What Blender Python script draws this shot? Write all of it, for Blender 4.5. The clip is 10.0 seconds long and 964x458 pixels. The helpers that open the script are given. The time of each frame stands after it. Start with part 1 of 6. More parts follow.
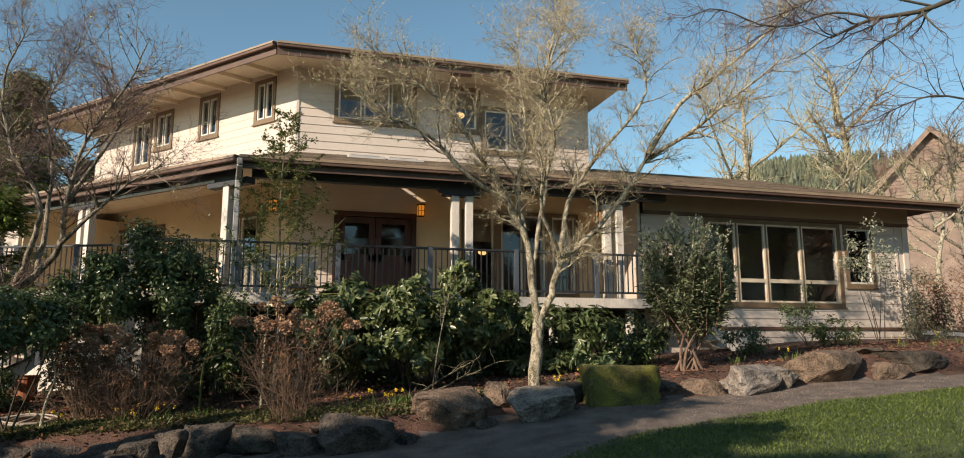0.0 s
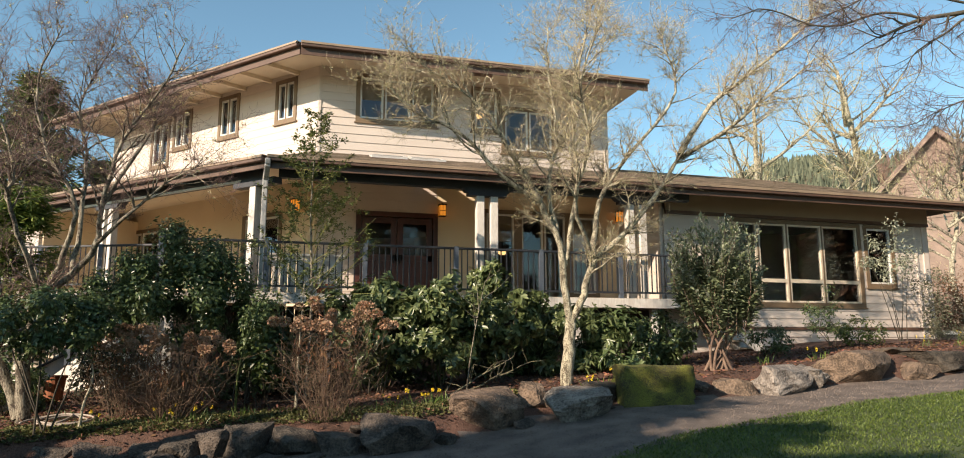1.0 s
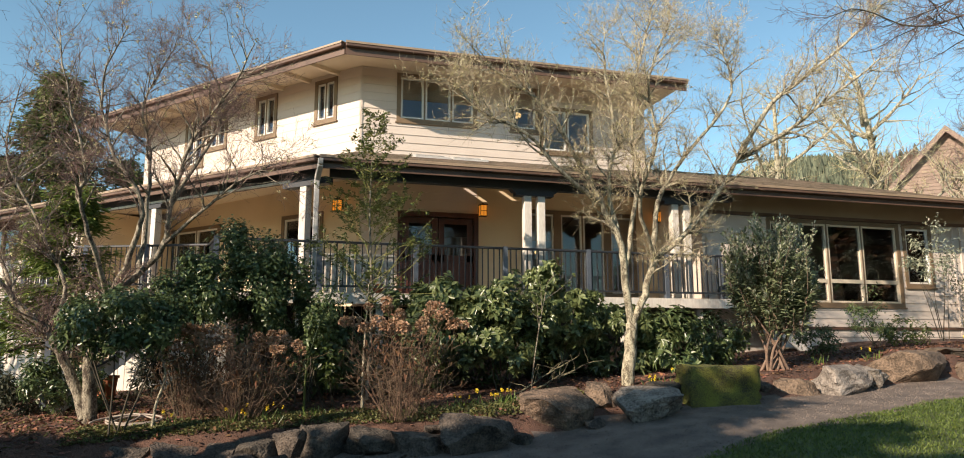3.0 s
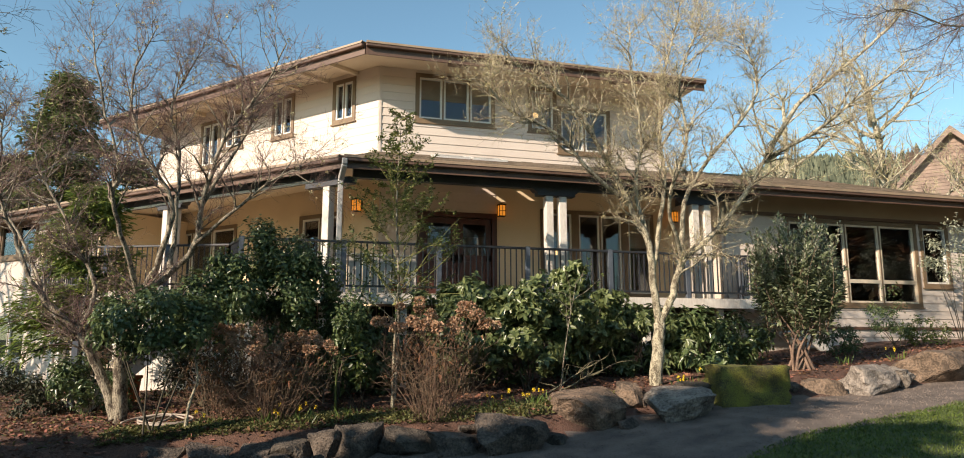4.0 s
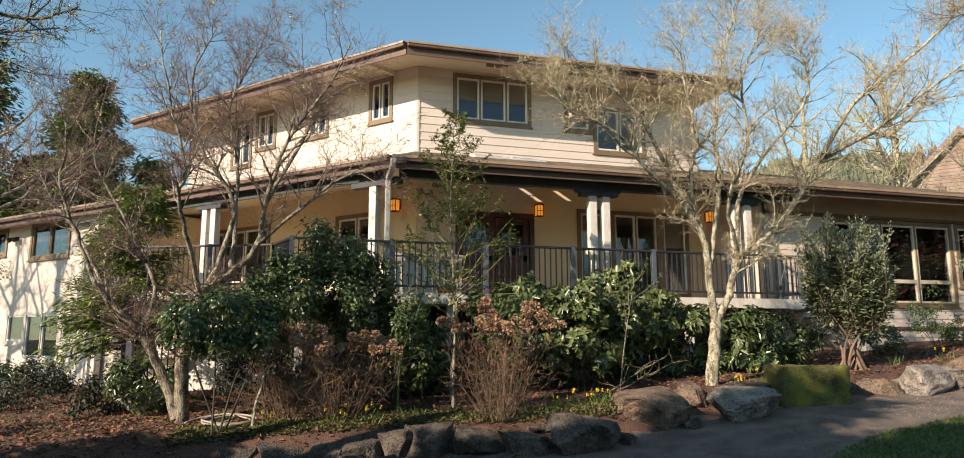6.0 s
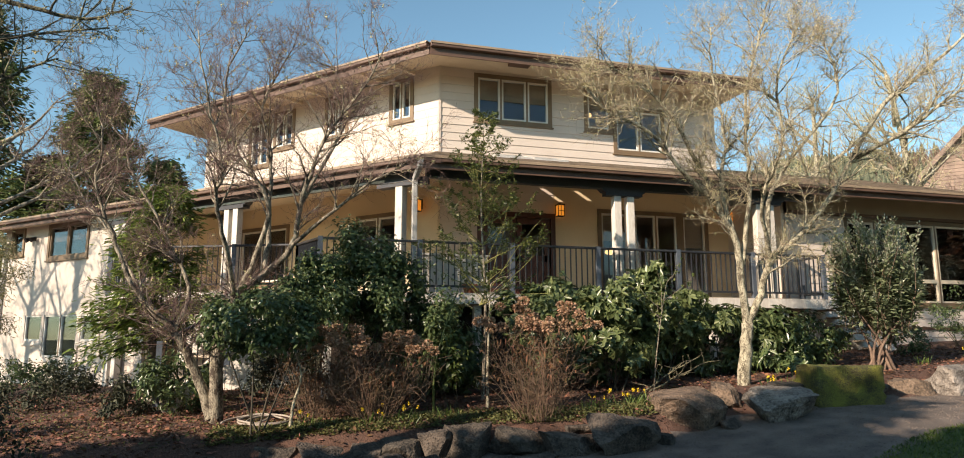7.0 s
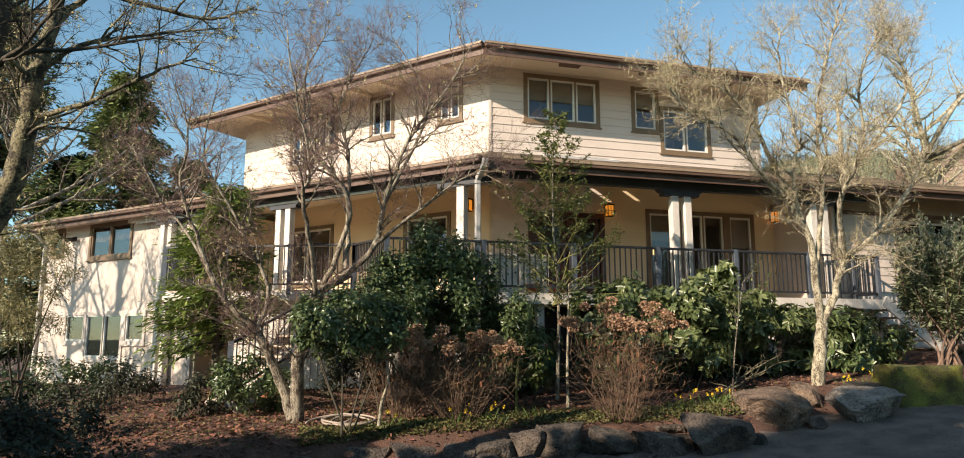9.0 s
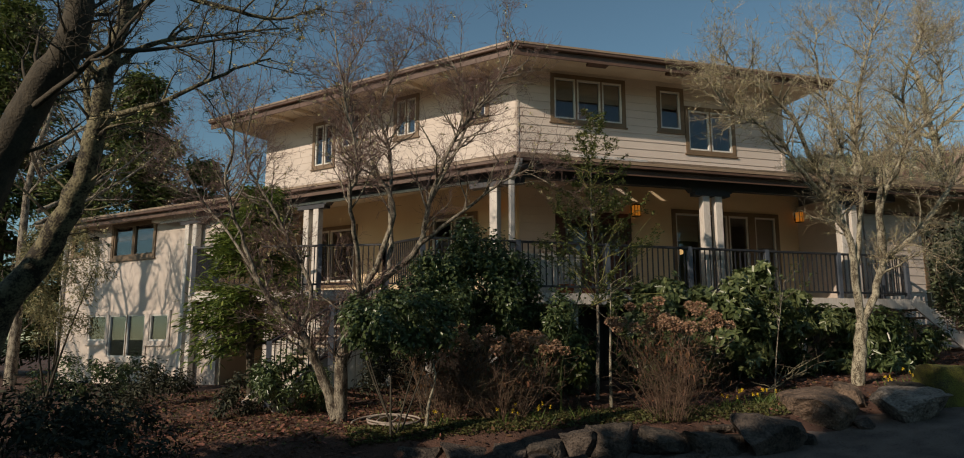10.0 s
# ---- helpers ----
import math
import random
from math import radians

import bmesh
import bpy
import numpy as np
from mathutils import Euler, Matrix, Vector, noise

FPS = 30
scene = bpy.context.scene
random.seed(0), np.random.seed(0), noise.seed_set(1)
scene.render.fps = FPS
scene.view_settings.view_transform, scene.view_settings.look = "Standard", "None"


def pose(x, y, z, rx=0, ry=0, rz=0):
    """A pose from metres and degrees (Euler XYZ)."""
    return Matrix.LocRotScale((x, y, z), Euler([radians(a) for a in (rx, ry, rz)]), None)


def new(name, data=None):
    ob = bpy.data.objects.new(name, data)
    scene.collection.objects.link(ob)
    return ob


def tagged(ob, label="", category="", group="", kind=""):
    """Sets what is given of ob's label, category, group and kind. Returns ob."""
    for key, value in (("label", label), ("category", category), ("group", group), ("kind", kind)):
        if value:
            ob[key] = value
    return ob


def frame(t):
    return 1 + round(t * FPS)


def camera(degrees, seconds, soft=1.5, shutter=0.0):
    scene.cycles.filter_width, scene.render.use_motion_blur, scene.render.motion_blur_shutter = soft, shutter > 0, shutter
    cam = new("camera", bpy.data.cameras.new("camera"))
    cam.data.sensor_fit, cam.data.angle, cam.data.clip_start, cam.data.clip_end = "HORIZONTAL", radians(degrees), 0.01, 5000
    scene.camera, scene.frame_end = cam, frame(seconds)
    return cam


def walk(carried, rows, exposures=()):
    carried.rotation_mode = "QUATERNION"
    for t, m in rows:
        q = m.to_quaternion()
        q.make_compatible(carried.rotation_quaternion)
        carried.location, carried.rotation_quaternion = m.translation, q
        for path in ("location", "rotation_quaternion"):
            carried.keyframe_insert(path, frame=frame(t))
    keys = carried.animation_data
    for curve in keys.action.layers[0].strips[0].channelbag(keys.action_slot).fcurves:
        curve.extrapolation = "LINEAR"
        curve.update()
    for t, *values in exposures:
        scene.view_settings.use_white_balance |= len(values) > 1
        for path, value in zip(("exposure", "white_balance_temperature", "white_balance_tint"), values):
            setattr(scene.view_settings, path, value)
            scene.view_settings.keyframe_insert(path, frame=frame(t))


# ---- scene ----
cam = camera(70.0, 10.0, soft=1.0)
EYE = (0.0, 0.0, 1.5)
YAW, PITCH, LENGTH = -15.8, 8.93, 5.25
# seconds and the share of the sideways slide
SLIDE = [(0.0, 0.0), (0.5, 0.0496), (1.0, 0.0997), (1.5, 0.1491), (2.0, 0.1972), (2.5, 0.2438), (4.0, 0.375), (4.5, 0.4173), (5.0, 0.46),
         (5.5, 0.5036), (7.0, 0.6468), (7.5, 0.7001), (8.0, 0.7564), (8.5, 0.8153), (9.0, 0.8764), (9.5, 0.9384), (10.0, 1.0)]
SIDE = (math.cos(radians(YAW)), math.sin(radians(YAW)))
STOPS, KELVIN, TINT = 1.06, 7000, 10
EXPOSURES = [(t, STOPS + e, KELVIN, TINT) for t, e in ((0.0, -0.36), (0.25, -0.1), (0.5, 0.0), (9.0, 0.0), (9.5, -0.01), (9.75, -0.55), (10.0, -1.3))]
walk(cam, [(t, pose(EYE[0] - SIDE[0] * LENGTH * f, EYE[1] - SIDE[1] * LENGTH * f, EYE[2], 90 + PITCH, 0, YAW)) for t, f in SLIDE], EXPOSURES)

# ---- light ----
SUN_WAY = Vector((2.4, 1.25, -1.27)).normalized()
world = bpy.data.worlds.new("sky")
scene.world = world
world.use_nodes = True
_nt = world.node_tree
_sky = _nt.nodes.new("ShaderNodeTexSky")
_sky.sky_type = 'NISHITA'
_sky.sun_disc = False
_sky.sun_elevation = math.asin(-SUN_WAY.z)
_sky.sun_rotation = math.atan2(-SUN_WAY.x, -SUN_WAY.y)
_sky.air_density, _sky.dust_density, _sky.ozone_density = 0.88, 0.2, 5.0
_tone = _nt.nodes.new("ShaderNodeVectorMath")
_tone.operation = 'MULTIPLY'
_tone.inputs[1].default_value = (1.0, 1.0, 0.77)
_nt.links.new(_sky.outputs[0], _tone.inputs[0])
_nt.links.new(_tone.outputs[0], _nt.nodes["Background"].inputs[0])
_nt.nodes["Background"].inputs[1].default_value = 0.13
sun = bpy.data.lights.new("sun", 'SUN')
sun.energy, sun.angle, sun.color = 3.9, radians(0.5), (1.0, 0.85, 0.72)
sun_ob = new("sun", sun)
sun_ob.rotation_euler = SUN_WAY.to_track_quat('-Z', 'Y').to_euler()


# ---- materials ----
def material(name, colour, dark=None, rough=0.7, scale=3.0, fine=40.0, bump=0.15, metal=0.0, island=0.0, objects=0.0, stretch=(1, 1, 1), spec=0.5, depth=0.02, sub=0.0, ramp_at=(0.36, 0.62)):
    """Two scales of noise between two colours, with fine relief."""
    m = bpy.data.materials.new(name)
    m.use_nodes = True
    nt = m.node_tree
    n, k = nt.nodes, nt.links
    b = n["Principled BSDF"]
    dark = dark or tuple(c * 0.7 for c in colour)
    co = n.new("ShaderNodeTexCoord")
    mp = n.new("ShaderNodeMapping")
    mp.inputs["Scale"].default_value = stretch
    k.new(co.outputs["Object"], mp.inputs[0])
    t1, t2 = n.new("ShaderNodeTexNoise"), n.new("ShaderNodeTexNoise")
    t1.inputs["Scale"].default_value, t2.inputs["Scale"].default_value = scale, fine
    t1.inputs["Detail"].default_value, t2.inputs["Detail"].default_value = 5, 3
    for t in (t1, t2):
        k.new(mp.outputs[0], t.inputs["Vector"])
    mixf = n.new("ShaderNodeMath")
    mixf.operation = 'MULTIPLY_ADD'
    mixf.inputs[1].default_value = 0.55
    k.new(t1.outputs[0], mixf.inputs[0])
    half = n.new("ShaderNodeMath")
    half.operation = 'MULTIPLY'
    half.inputs[1].default_value = 0.45
    k.new(t2.outputs[0], half.inputs[0])
    k.new(half.outputs[0], mixf.inputs[2])
    ramp = n.new("ShaderNodeValToRGB")
    ramp.color_ramp.elements[0].position, ramp.color_ramp.elements[1].position = ramp_at
    ramp.color_ramp.elements[0].color, ramp.color_ramp.elements[1].color = (*dark, 1), (*colour, 1)
    k.new(mixf.outputs[0], ramp.inputs[0])
    out = ramp.outputs[0]
    if island or objects:
        src = n.new("ShaderNodeNewGeometry").outputs["Random Per Island"] if island else n.new("ShaderNodeObjectInfo").outputs["Random"]
        hsv = n.new("ShaderNodeHueSaturation")
        amount = island or objects
        mr = n.new("ShaderNodeMapRange")
        mr.inputs["To Min"].default_value, mr.inputs["To Max"].default_value = 1 - amount, 1 + amount
        k.new(src, mr.inputs[0])
        k.new(mr.outputs[0], hsv.inputs["Value"])
        mh = n.new("ShaderNodeMapRange")
        mh.inputs["To Min"].default_value, mh.inputs["To Max"].default_value = 0.5 + 0.05 * amount, 0.5 - 0.05 * amount
        k.new(src, mh.inputs[0])
        k.new(mh.outputs[0], hsv.inputs["Hue"])
        k.new(out, hsv.inputs["Color"])
        out = hsv.outputs[0]
    k.new(out, b.inputs["Base Color"])
    b.inputs["Roughness"].default_value = rough
    b.inputs["Metallic"].default_value = metal
    b.inputs["Specular IOR Level"].default_value = spec
    if bump:
        bp = n.new("ShaderNodeBump")
        bp.inputs["Strength"].default_value, bp.inputs["Distance"].default_value = bump, depth
        k.new(mixf.outputs[0], bp.inputs["Height"])
        k.new(bp.outputs[0], b.inputs["Normal"])
    if sub:
        tr = n.new("ShaderNodeBsdfTranslucent")
        k.new(out, tr.inputs[0])
        mx = n.new("ShaderNodeMixShader")
        mx.inputs[0].default_value = sub
        k.new(b.outputs[0], mx.inputs[1])
        k.new(tr.outputs[0], mx.inputs[2])
        k.new(mx.outputs[0], n["Material Output"].inputs[0])
    return m


def glass_material(name, tint=(0.9, 0.95, 1.0)):
    m = bpy.data.materials.new(name)
    m.use_nodes = True
    n, k = m.node_tree.nodes, m.node_tree.links
    n.remove(n["Principled BSDF"])
    tr, gl, mx, fr = (n.new("ShaderNode" + s) for s in ("BsdfTransparent", "BsdfGlossy", "MixShader", "Fresnel"))
    tr.inputs[0].default_value = (*tint, 1)
    gl.inputs["Roughness"].default_value = 0.01
    fr.inputs[0].default_value = 1.45
    boost = n.new("ShaderNodeMath")
    boost.operation = 'MULTIPLY_ADD'
    boost.inputs[1].default_value, boost.inputs[2].default_value = 0.9, 0.02
    k.new(fr.outputs[0], boost.inputs[0])
    k.new(boost.outputs[0], mx.inputs[0])
    k.new(tr.outputs[0], mx.inputs[1])
    k.new(gl.outputs[0], mx.inputs[2])
    k.new(mx.outputs[0], n["Material Output"].inputs[0])
    return m


def glow_material(name, colour, strength):
    m = material(name, colour, rough=0.4)
    b = m.node_tree.nodes["Principled BSDF"]
    b.inputs["Emission Color"].default_value = (*colour, 1)
    b.inputs["Emission Strength"].default_value = strength
    return m


CREAM = material("cream_paint", (0.64, 0.56, 0.49), (0.57, 0.49, 0.42), rough=0.6, scale=1.2, fine=60, bump=0.08, objects=0.03)
STUCCO = material("cream_wall", (0.62, 0.54, 0.47), (0.55, 0.48, 0.41), rough=0.75, scale=0.8, fine=90, bump=0.12)
TAN = material("tan_wall", (0.74, 0.60, 0.40), (0.66, 0.53, 0.35), rough=0.75, scale=0.9, fine=70, bump=0.1)
SOFFIT = material("soffit_paint", (0.72, 0.61, 0.46), (0.64, 0.54, 0.41), rough=0.7, scale=1.5, fine=50, bump=0.08)
WHITE = material("weathered_white_paint", (0.74, 0.70, 0.63), (0.55, 0.50, 0.44), rough=0.6, scale=4, fine=30, bump=0.15, stretch=(1, 1, 0.25))
VINYL = material("white_sash", (0.72, 0.70, 0.64), (0.64, 0.62, 0.57), rough=0.45, scale=2, fine=60, bump=0.03)
TRIM = material("brown_trim", (0.21, 0.145, 0.085), (0.15, 0.10, 0.06), rough=0.6, scale=3, fine=50, bump=0.12)
FASCIA = material("brown_fascia", (0.14, 0.08, 0.055), (0.09, 0.052, 0.036), rough=0.55, scale=2, fine=40, bump=0.1)
GUTTER = material("gutter_tan", (0.37, 0.27, 0.185), (0.27, 0.195, 0.13), rough=0.45, scale=2, fine=40, bump=0.08)
FRIEZE = material("brown_frieze_paint", (0.34, 0.27, 0.20), (0.28, 0.22, 0.16), rough=0.7, scale=1.5, fine=50, bump=0.08)
BEAM = material("slate_blue_beam", (0.045, 0.05, 0.06), (0.03, 0.032, 0.04), rough=0.6, scale=3, fine=40, bump=0.15, stretch=(0.3, 1, 1))
SHINGLE = material("roof_shingle", (0.30, 0.235, 0.175), (0.15, 0.118, 0.084), rough=0.9, scale=2.2, fine=35, bump=0.5, island=0.18)
RAIL = material("railing_paint", (0.035, 0.038, 0.045), (0.02, 0.022, 0.026), rough=0.4, scale=5, fine=60, bump=0.06)
RAILBLUE = material("railing_post_paint", (0.11, 0.13, 0.16), (0.07, 0.085, 0.105), rough=0.5, scale=4, fine=50, bump=0.08)
# near-black brown that stands in for the shade under the front deck
SHADEBOARD = material("under_deck_shade_board", (0.06, 0.042, 0.03), (0.035, 0.025, 0.02), rough=0.85, scale=3, fine=40, bump=0.2, stretch=(1, 1, 0.2), objects=0.2)
DECK = material("deck_board", (0.50, 0.42, 0.33), (0.36, 0.295, 0.225), rough=0.7, scale=2, fine=30, bump=0.2, stretch=(1, 0.2, 1))
DOORRED = material("dark_red_door", (0.085, 0.028, 0.02), (0.05, 0.018, 0.013), rough=0.4, scale=3, fine=30, bump=0.12, stretch=(1, 1, 0.2))
DARKROOM = material("interior_wall", (0.34, 0.29, 0.24), (0.26, 0.22, 0.18), rough=0.8)
BLIND = material("brown_blind", (0.60, 0.37, 0.22), (0.50, 0.30, 0.17), rough=0.8, scale=2, fine=50, bump=0.1, stretch=(1, 1, 8))
GLASS = glass_material("window_glass")
AMBER = glow_material("amber_lamp_glass", (1.0, 0.34, 0.04), 0.3)
WARM = glow_material("warm_lamp_shade", (1.0, 0.55, 0.2), 1.0)
IRON = material("black_iron", (0.03, 0.027, 0.025), rough=0.5, metal=0.6)
PIPE = material("downspout_paint", (0.56, 0.54, 0.50), (0.40, 0.39, 0.37), rough=0.5, scale=3, fine=40, bump=0.06)
LAWN = material("lawn_soil", (0.075, 0.10, 0.028), (0.045, 0.06, 0.018), rough=0.95, scale=1.4, fine=60, bump=0.6)
GRASS = material("grass_blade", (0.125, 0.175, 0.035), (0.07, 0.11, 0.022), rough=0.55, scale=1.1, fine=20, bump=0, island=0.35, sub=0.3)
GRAVEL = material("gravel_path", (0.20, 0.158, 0.13), (0.08, 0.064, 0.053), rough=0.95, scale=3, fine=70, bump=0.8, depth=0.03)
MULCH = material("bark_mulch", (0.135, 0.07, 0.048), (0.055, 0.03, 0.021), rough=0.95, scale=3, fine=45, bump=1.0, depth=0.05)
CHIP = material("bark_chip", (0.24, 0.115, 0.072), (0.11, 0.055, 0.036), rough=0.95, scale=6, fine=50, bump=0.4, island=0.4)
STONE = material("grey_stone", (0.135, 0.108, 0.085), (0.040, 0.033, 0.027), rough=0.95, scale=5, fine=34, bump=1.0, depth=0.08, objects=0.25, ramp_at=(0.41, 0.60))
GREYSTONE = material("pale_grey_stone", (0.30, 0.265, 0.225), (0.085, 0.072, 0.06), rough=0.95, scale=4, fine=30, bump=1.0, depth=0.06, objects=0.12, ramp_at=(0.40, 0.61))
BROWNSTONE = material("brown_stone", (0.235, 0.165, 0.115), (0.075, 0.054, 0.038), rough=0.95, scale=5, fine=32, bump=1.0, depth=0.08, objects=0.18, ramp_at=(0.41, 0.60))
MOSS = material("mossy_stone", (0.205, 0.205, 0.036), (0.06, 0.055, 0.026), rough=0.95, scale=4, fine=60, bump=1.0, depth=0.07, ramp_at=(0.40, 0.60))
BARK = material("grey_lichened_bark", (0.50, 0.455, 0.33), (0.10, 0.082, 0.056), rough=0.95, scale=14, fine=70, bump=1.0, depth=0.03, stretch=(1, 1, 0.6), ramp_at=(0.43, 0.56))
BARK2 = material("mottled_brown_bark", (0.37, 0.33, 0.25), (0.07, 0.054, 0.04), rough=0.95, scale=12, fine=60, bump=1.0, depth=0.03, stretch=(1, 1, 0.5), ramp_at=(0.43, 0.57))
DARKBARK = material("dark_bark", (0.10, 0.085, 0.06), (0.045, 0.04, 0.03), rough=0.95, scale=8, fine=50, bump=0.9, depth=0.02)
TWIG = material("red_brown_twig", (0.22, 0.142, 0.12), (0.11, 0.072, 0.062), rough=0.85, scale=6, fine=30, bump=0, island=0.3)
LICHEN = material("lichen", (0.66, 0.61, 0.36), (0.40, 0.36, 0.18), rough=0.95, scale=10, fine=50, bump=0.2, island=0.3, sub=0.2)
PALETWIG = material("pale_lichened_twig", (0.58, 0.51, 0.33), (0.16, 0.115, 0.085), rough=0.95, scale=9, fine=40, bump=0, island=0.35, ramp_at=(0.42, 0.58))
MOSSY = material("mossy_bark", (0.25, 0.225, 0.135), (0.042, 0.036, 0.027), rough=0.95, scale=9, fine=50, bump=1.0, ramp_at=(0.43, 0.57))


def leaf_material(name, colour, dark, rough=0.42, sub=0.22, island=0.45):
    return material(name, colour, dark, rough=rough, scale=2.0, fine=15, bump=0, island=island, sub=sub)


RHODO = leaf_material("rhododendron_leaf", (0.165, 0.205, 0.085), (0.095, 0.128, 0.048), rough=0.32, sub=0.26)
CAMELLIA = leaf_material("camellia_leaf", (0.12, 0.168, 0.066), (0.062, 0.095, 0.036), rough=0.3)
# deep shade put into the leaf colour: darker and duller than the other shrubs
SHADETONELEAF = leaf_material("border_leaf_with_shade", (0.055, 0.062, 0.032), (0.026, 0.030, 0.017), rough=0.75, sub=0.1)
YOUNGLEAF = leaf_material("young_evergreen_leaf", (0.17, 0.205, 0.06), (0.085, 0.11, 0.032), rough=0.4)
SPRINGSTEM = material("yellow_green_stem", (0.30, 0.29, 0.09), (0.18, 0.17, 0.06), rough=0.8, bump=0)
FIRLEAF = leaf_material("fir_needle", (0.18, 0.225, 0.07), (0.085, 0.12, 0.04), rough=0.7)
PIERIS = leaf_material("grey_green_leaf", (0.36, 0.38, 0.28), (0.20, 0.225, 0.145), rough=0.38)
PIERISDARK = leaf_material("dark_pieris_leaf", (0.19, 0.225, 0.125), (0.10, 0.13, 0.065), rough=0.3)
REDBARK = material("reddish_brown_bark", (0.25, 0.17, 0.12), (0.10, 0.065, 0.05), rough=0.9, scale=8, fine=40, bump=0.4)
HOLLY = leaf_material("small_green_leaf", (0.098, 0.130, 0.030), (0.05, 0.075, 0.018))
CONIFER = leaf_material("conifer_needle", (0.095, 0.125, 0.042), (0.042, 0.062, 0.022), rough=0.7)
CEDAR = leaf_material("light_cedar_spray", (0.20, 0.27, 0.055), (0.10, 0.15, 0.030), rough=0.7)
SAGE = leaf_material("sage_leaf", (0.20, 0.20, 0.12), (0.11, 0.11, 0.065), rough=0.8)
PALEHEDGE = leaf_material("pale_lichened_spray", (0.40, 0.37, 0.19), (0.20, 0.19, 0.09), rough=0.85)
COVER = leaf_material("ground_cover_leaf", (0.16, 0.165, 0.055), (0.075, 0.085, 0.025), rough=0.7)
DRYHEAD = leaf_material("dried_flower_head", (0.50, 0.33, 0.21), (0.32, 0.19, 0.11), rough=0.9, sub=0.15, island=0.35)
DRYSTEM = material("dry_stem", (0.21, 0.14, 0.09), (0.12, 0.078, 0.05), rough=0.9, scale=5, fine=30, bump=0, island=0.3)
DRYLEAF = leaf_material("dead_leaf", (0.24, 0.13, 0.06), (0.12, 0.065, 0.035), rough=0.9)
YELLOW = material("yellow_petal", (0.75, 0.55, 0.03), (0.6, 0.4, 0.02), rough=0.6, bump=0, island=0.1)
STRAP = leaf_material("strap_leaf", (0.12, 0.19, 0.04), (0.06, 0.10, 0.025))
HOSE = material("grey_hose", (0.42, 0.36, 0.30), (0.30, 0.25, 0.21), rough=0.5, bump=0.05)
TERRA = material("terracotta", (0.35, 0.13, 0.06), (0.25, 0.09, 0.045), rough=0.85)
FARHILL = material("hill_grass", (0.24, 0.175, 0.11), (0.12, 0.095, 0.055), rough=0.95, scale=0.05, fine=0.6, bump=0.3)
# needle colour lightened to carry the distance haze
FARWOOD = leaf_material("hazed_far_wood", (0.12, 0.135, 0.085), (0.070, 0.082, 0.052), rough=0.9, sub=0.05, island=0.4)
BARESCRUB = material("bare_woodland", (0.30, 0.20, 0.145), (0.17, 0.11, 0.085), rough=0.95, scale=0.3, fine=4, bump=0, island=0.4)
BRICKISH = material("pinkish_shingle", (0.30, 0.215, 0.17), (0.17, 0.122, 0.097), rough=0.8, scale=1, fine=20, bump=0.2)


# ---- mesh helpers ----
def mesh_ob(name, verts, faces, mat, parent=None, label="", smooth=False):
    me = bpy.data.meshes.new(name)
    me.from_pydata([tuple(v) for v in verts], [], faces)
    me.materials.append(mat)
    if smooth:
        me.polygons.foreach_set("use_smooth", [True] * len(me.polygons))
    me.update()
    ob = new(name, me)
    ob.parent = parent
    if label:
        tagged(ob, label)
    return ob


def part(name, bm, mat, parent=None, label="", smooth=False):
    bmesh.ops.recalc_face_normals(bm, faces=bm.faces)
    me = bpy.data.meshes.new(name)
    bm.to_mesh(me)
    bm.free()
    me.materials.append(mat)
    if smooth:
        me.polygons.foreach_set("use_smooth", [True] * len(me.polygons))
    ob = new(name, me)
    ob.parent = parent
    if label:
        tagged(ob, label)
    return ob


def thing(name, label, category, at=(0, 0, 0), group="", kind=""):
    ob = new(name)
    ob.location = at
    ob.empty_display_size = 0.2
    return tagged(ob, label, category, group, kind)


def hexa(bm, pts):
    v = [bm.verts.new(p) for p in pts]
    for f in ((0, 1, 2, 3), (7, 6, 5, 4), (0, 4, 5, 1), (1, 5, 6, 2), (2, 6, 7, 3), (3, 7, 4, 0)):
        bm.faces.new([v[i] for i in f])


class Frame:
    """A wall's frame: a along it, d out of it, z up."""
    def __init__(self, ox, oy, degrees):
        self.o = Vector((ox, oy, 0))
        self.u = Vector((math.cos(radians(degrees)), math.sin(radians(degrees)), 0))
        self.n = Vector((self.u.y, -self.u.x, 0)) if degrees < 90 else Vector((-self.u.y, self.u.x, 0))

    def p(self, a, d, z):
        return self.o + self.u * a + self.n * d + Vector((0, 0, z))


def box(bm, fr, a0, a1, d0, d1, z0, z1):
    hexa(bm, [fr.p(a, d, z) for z in (z0, z1) for a, d in ((a0, d0), (a1, d0), (a1, d1), (a0, d1))])


def bar(bm, p, q, w, h):
    """A straight bar of section w by h between two points."""
    p, q = Vector(p), Vector(q)
    t = (q - p).normalized()
    s = t.cross(Vector((0, 0, 1)))
    s = s.normalized() if s.length > 1e-4 else Vector((1, 0, 0))
    r = s.cross(t).normalized()
    hexa(bm, [e + s * x * w / 2 + r * y * h / 2 for e in (p, q) for x, y in ((-1, -1), (1, -1), (1, 1), (-1, 1))])


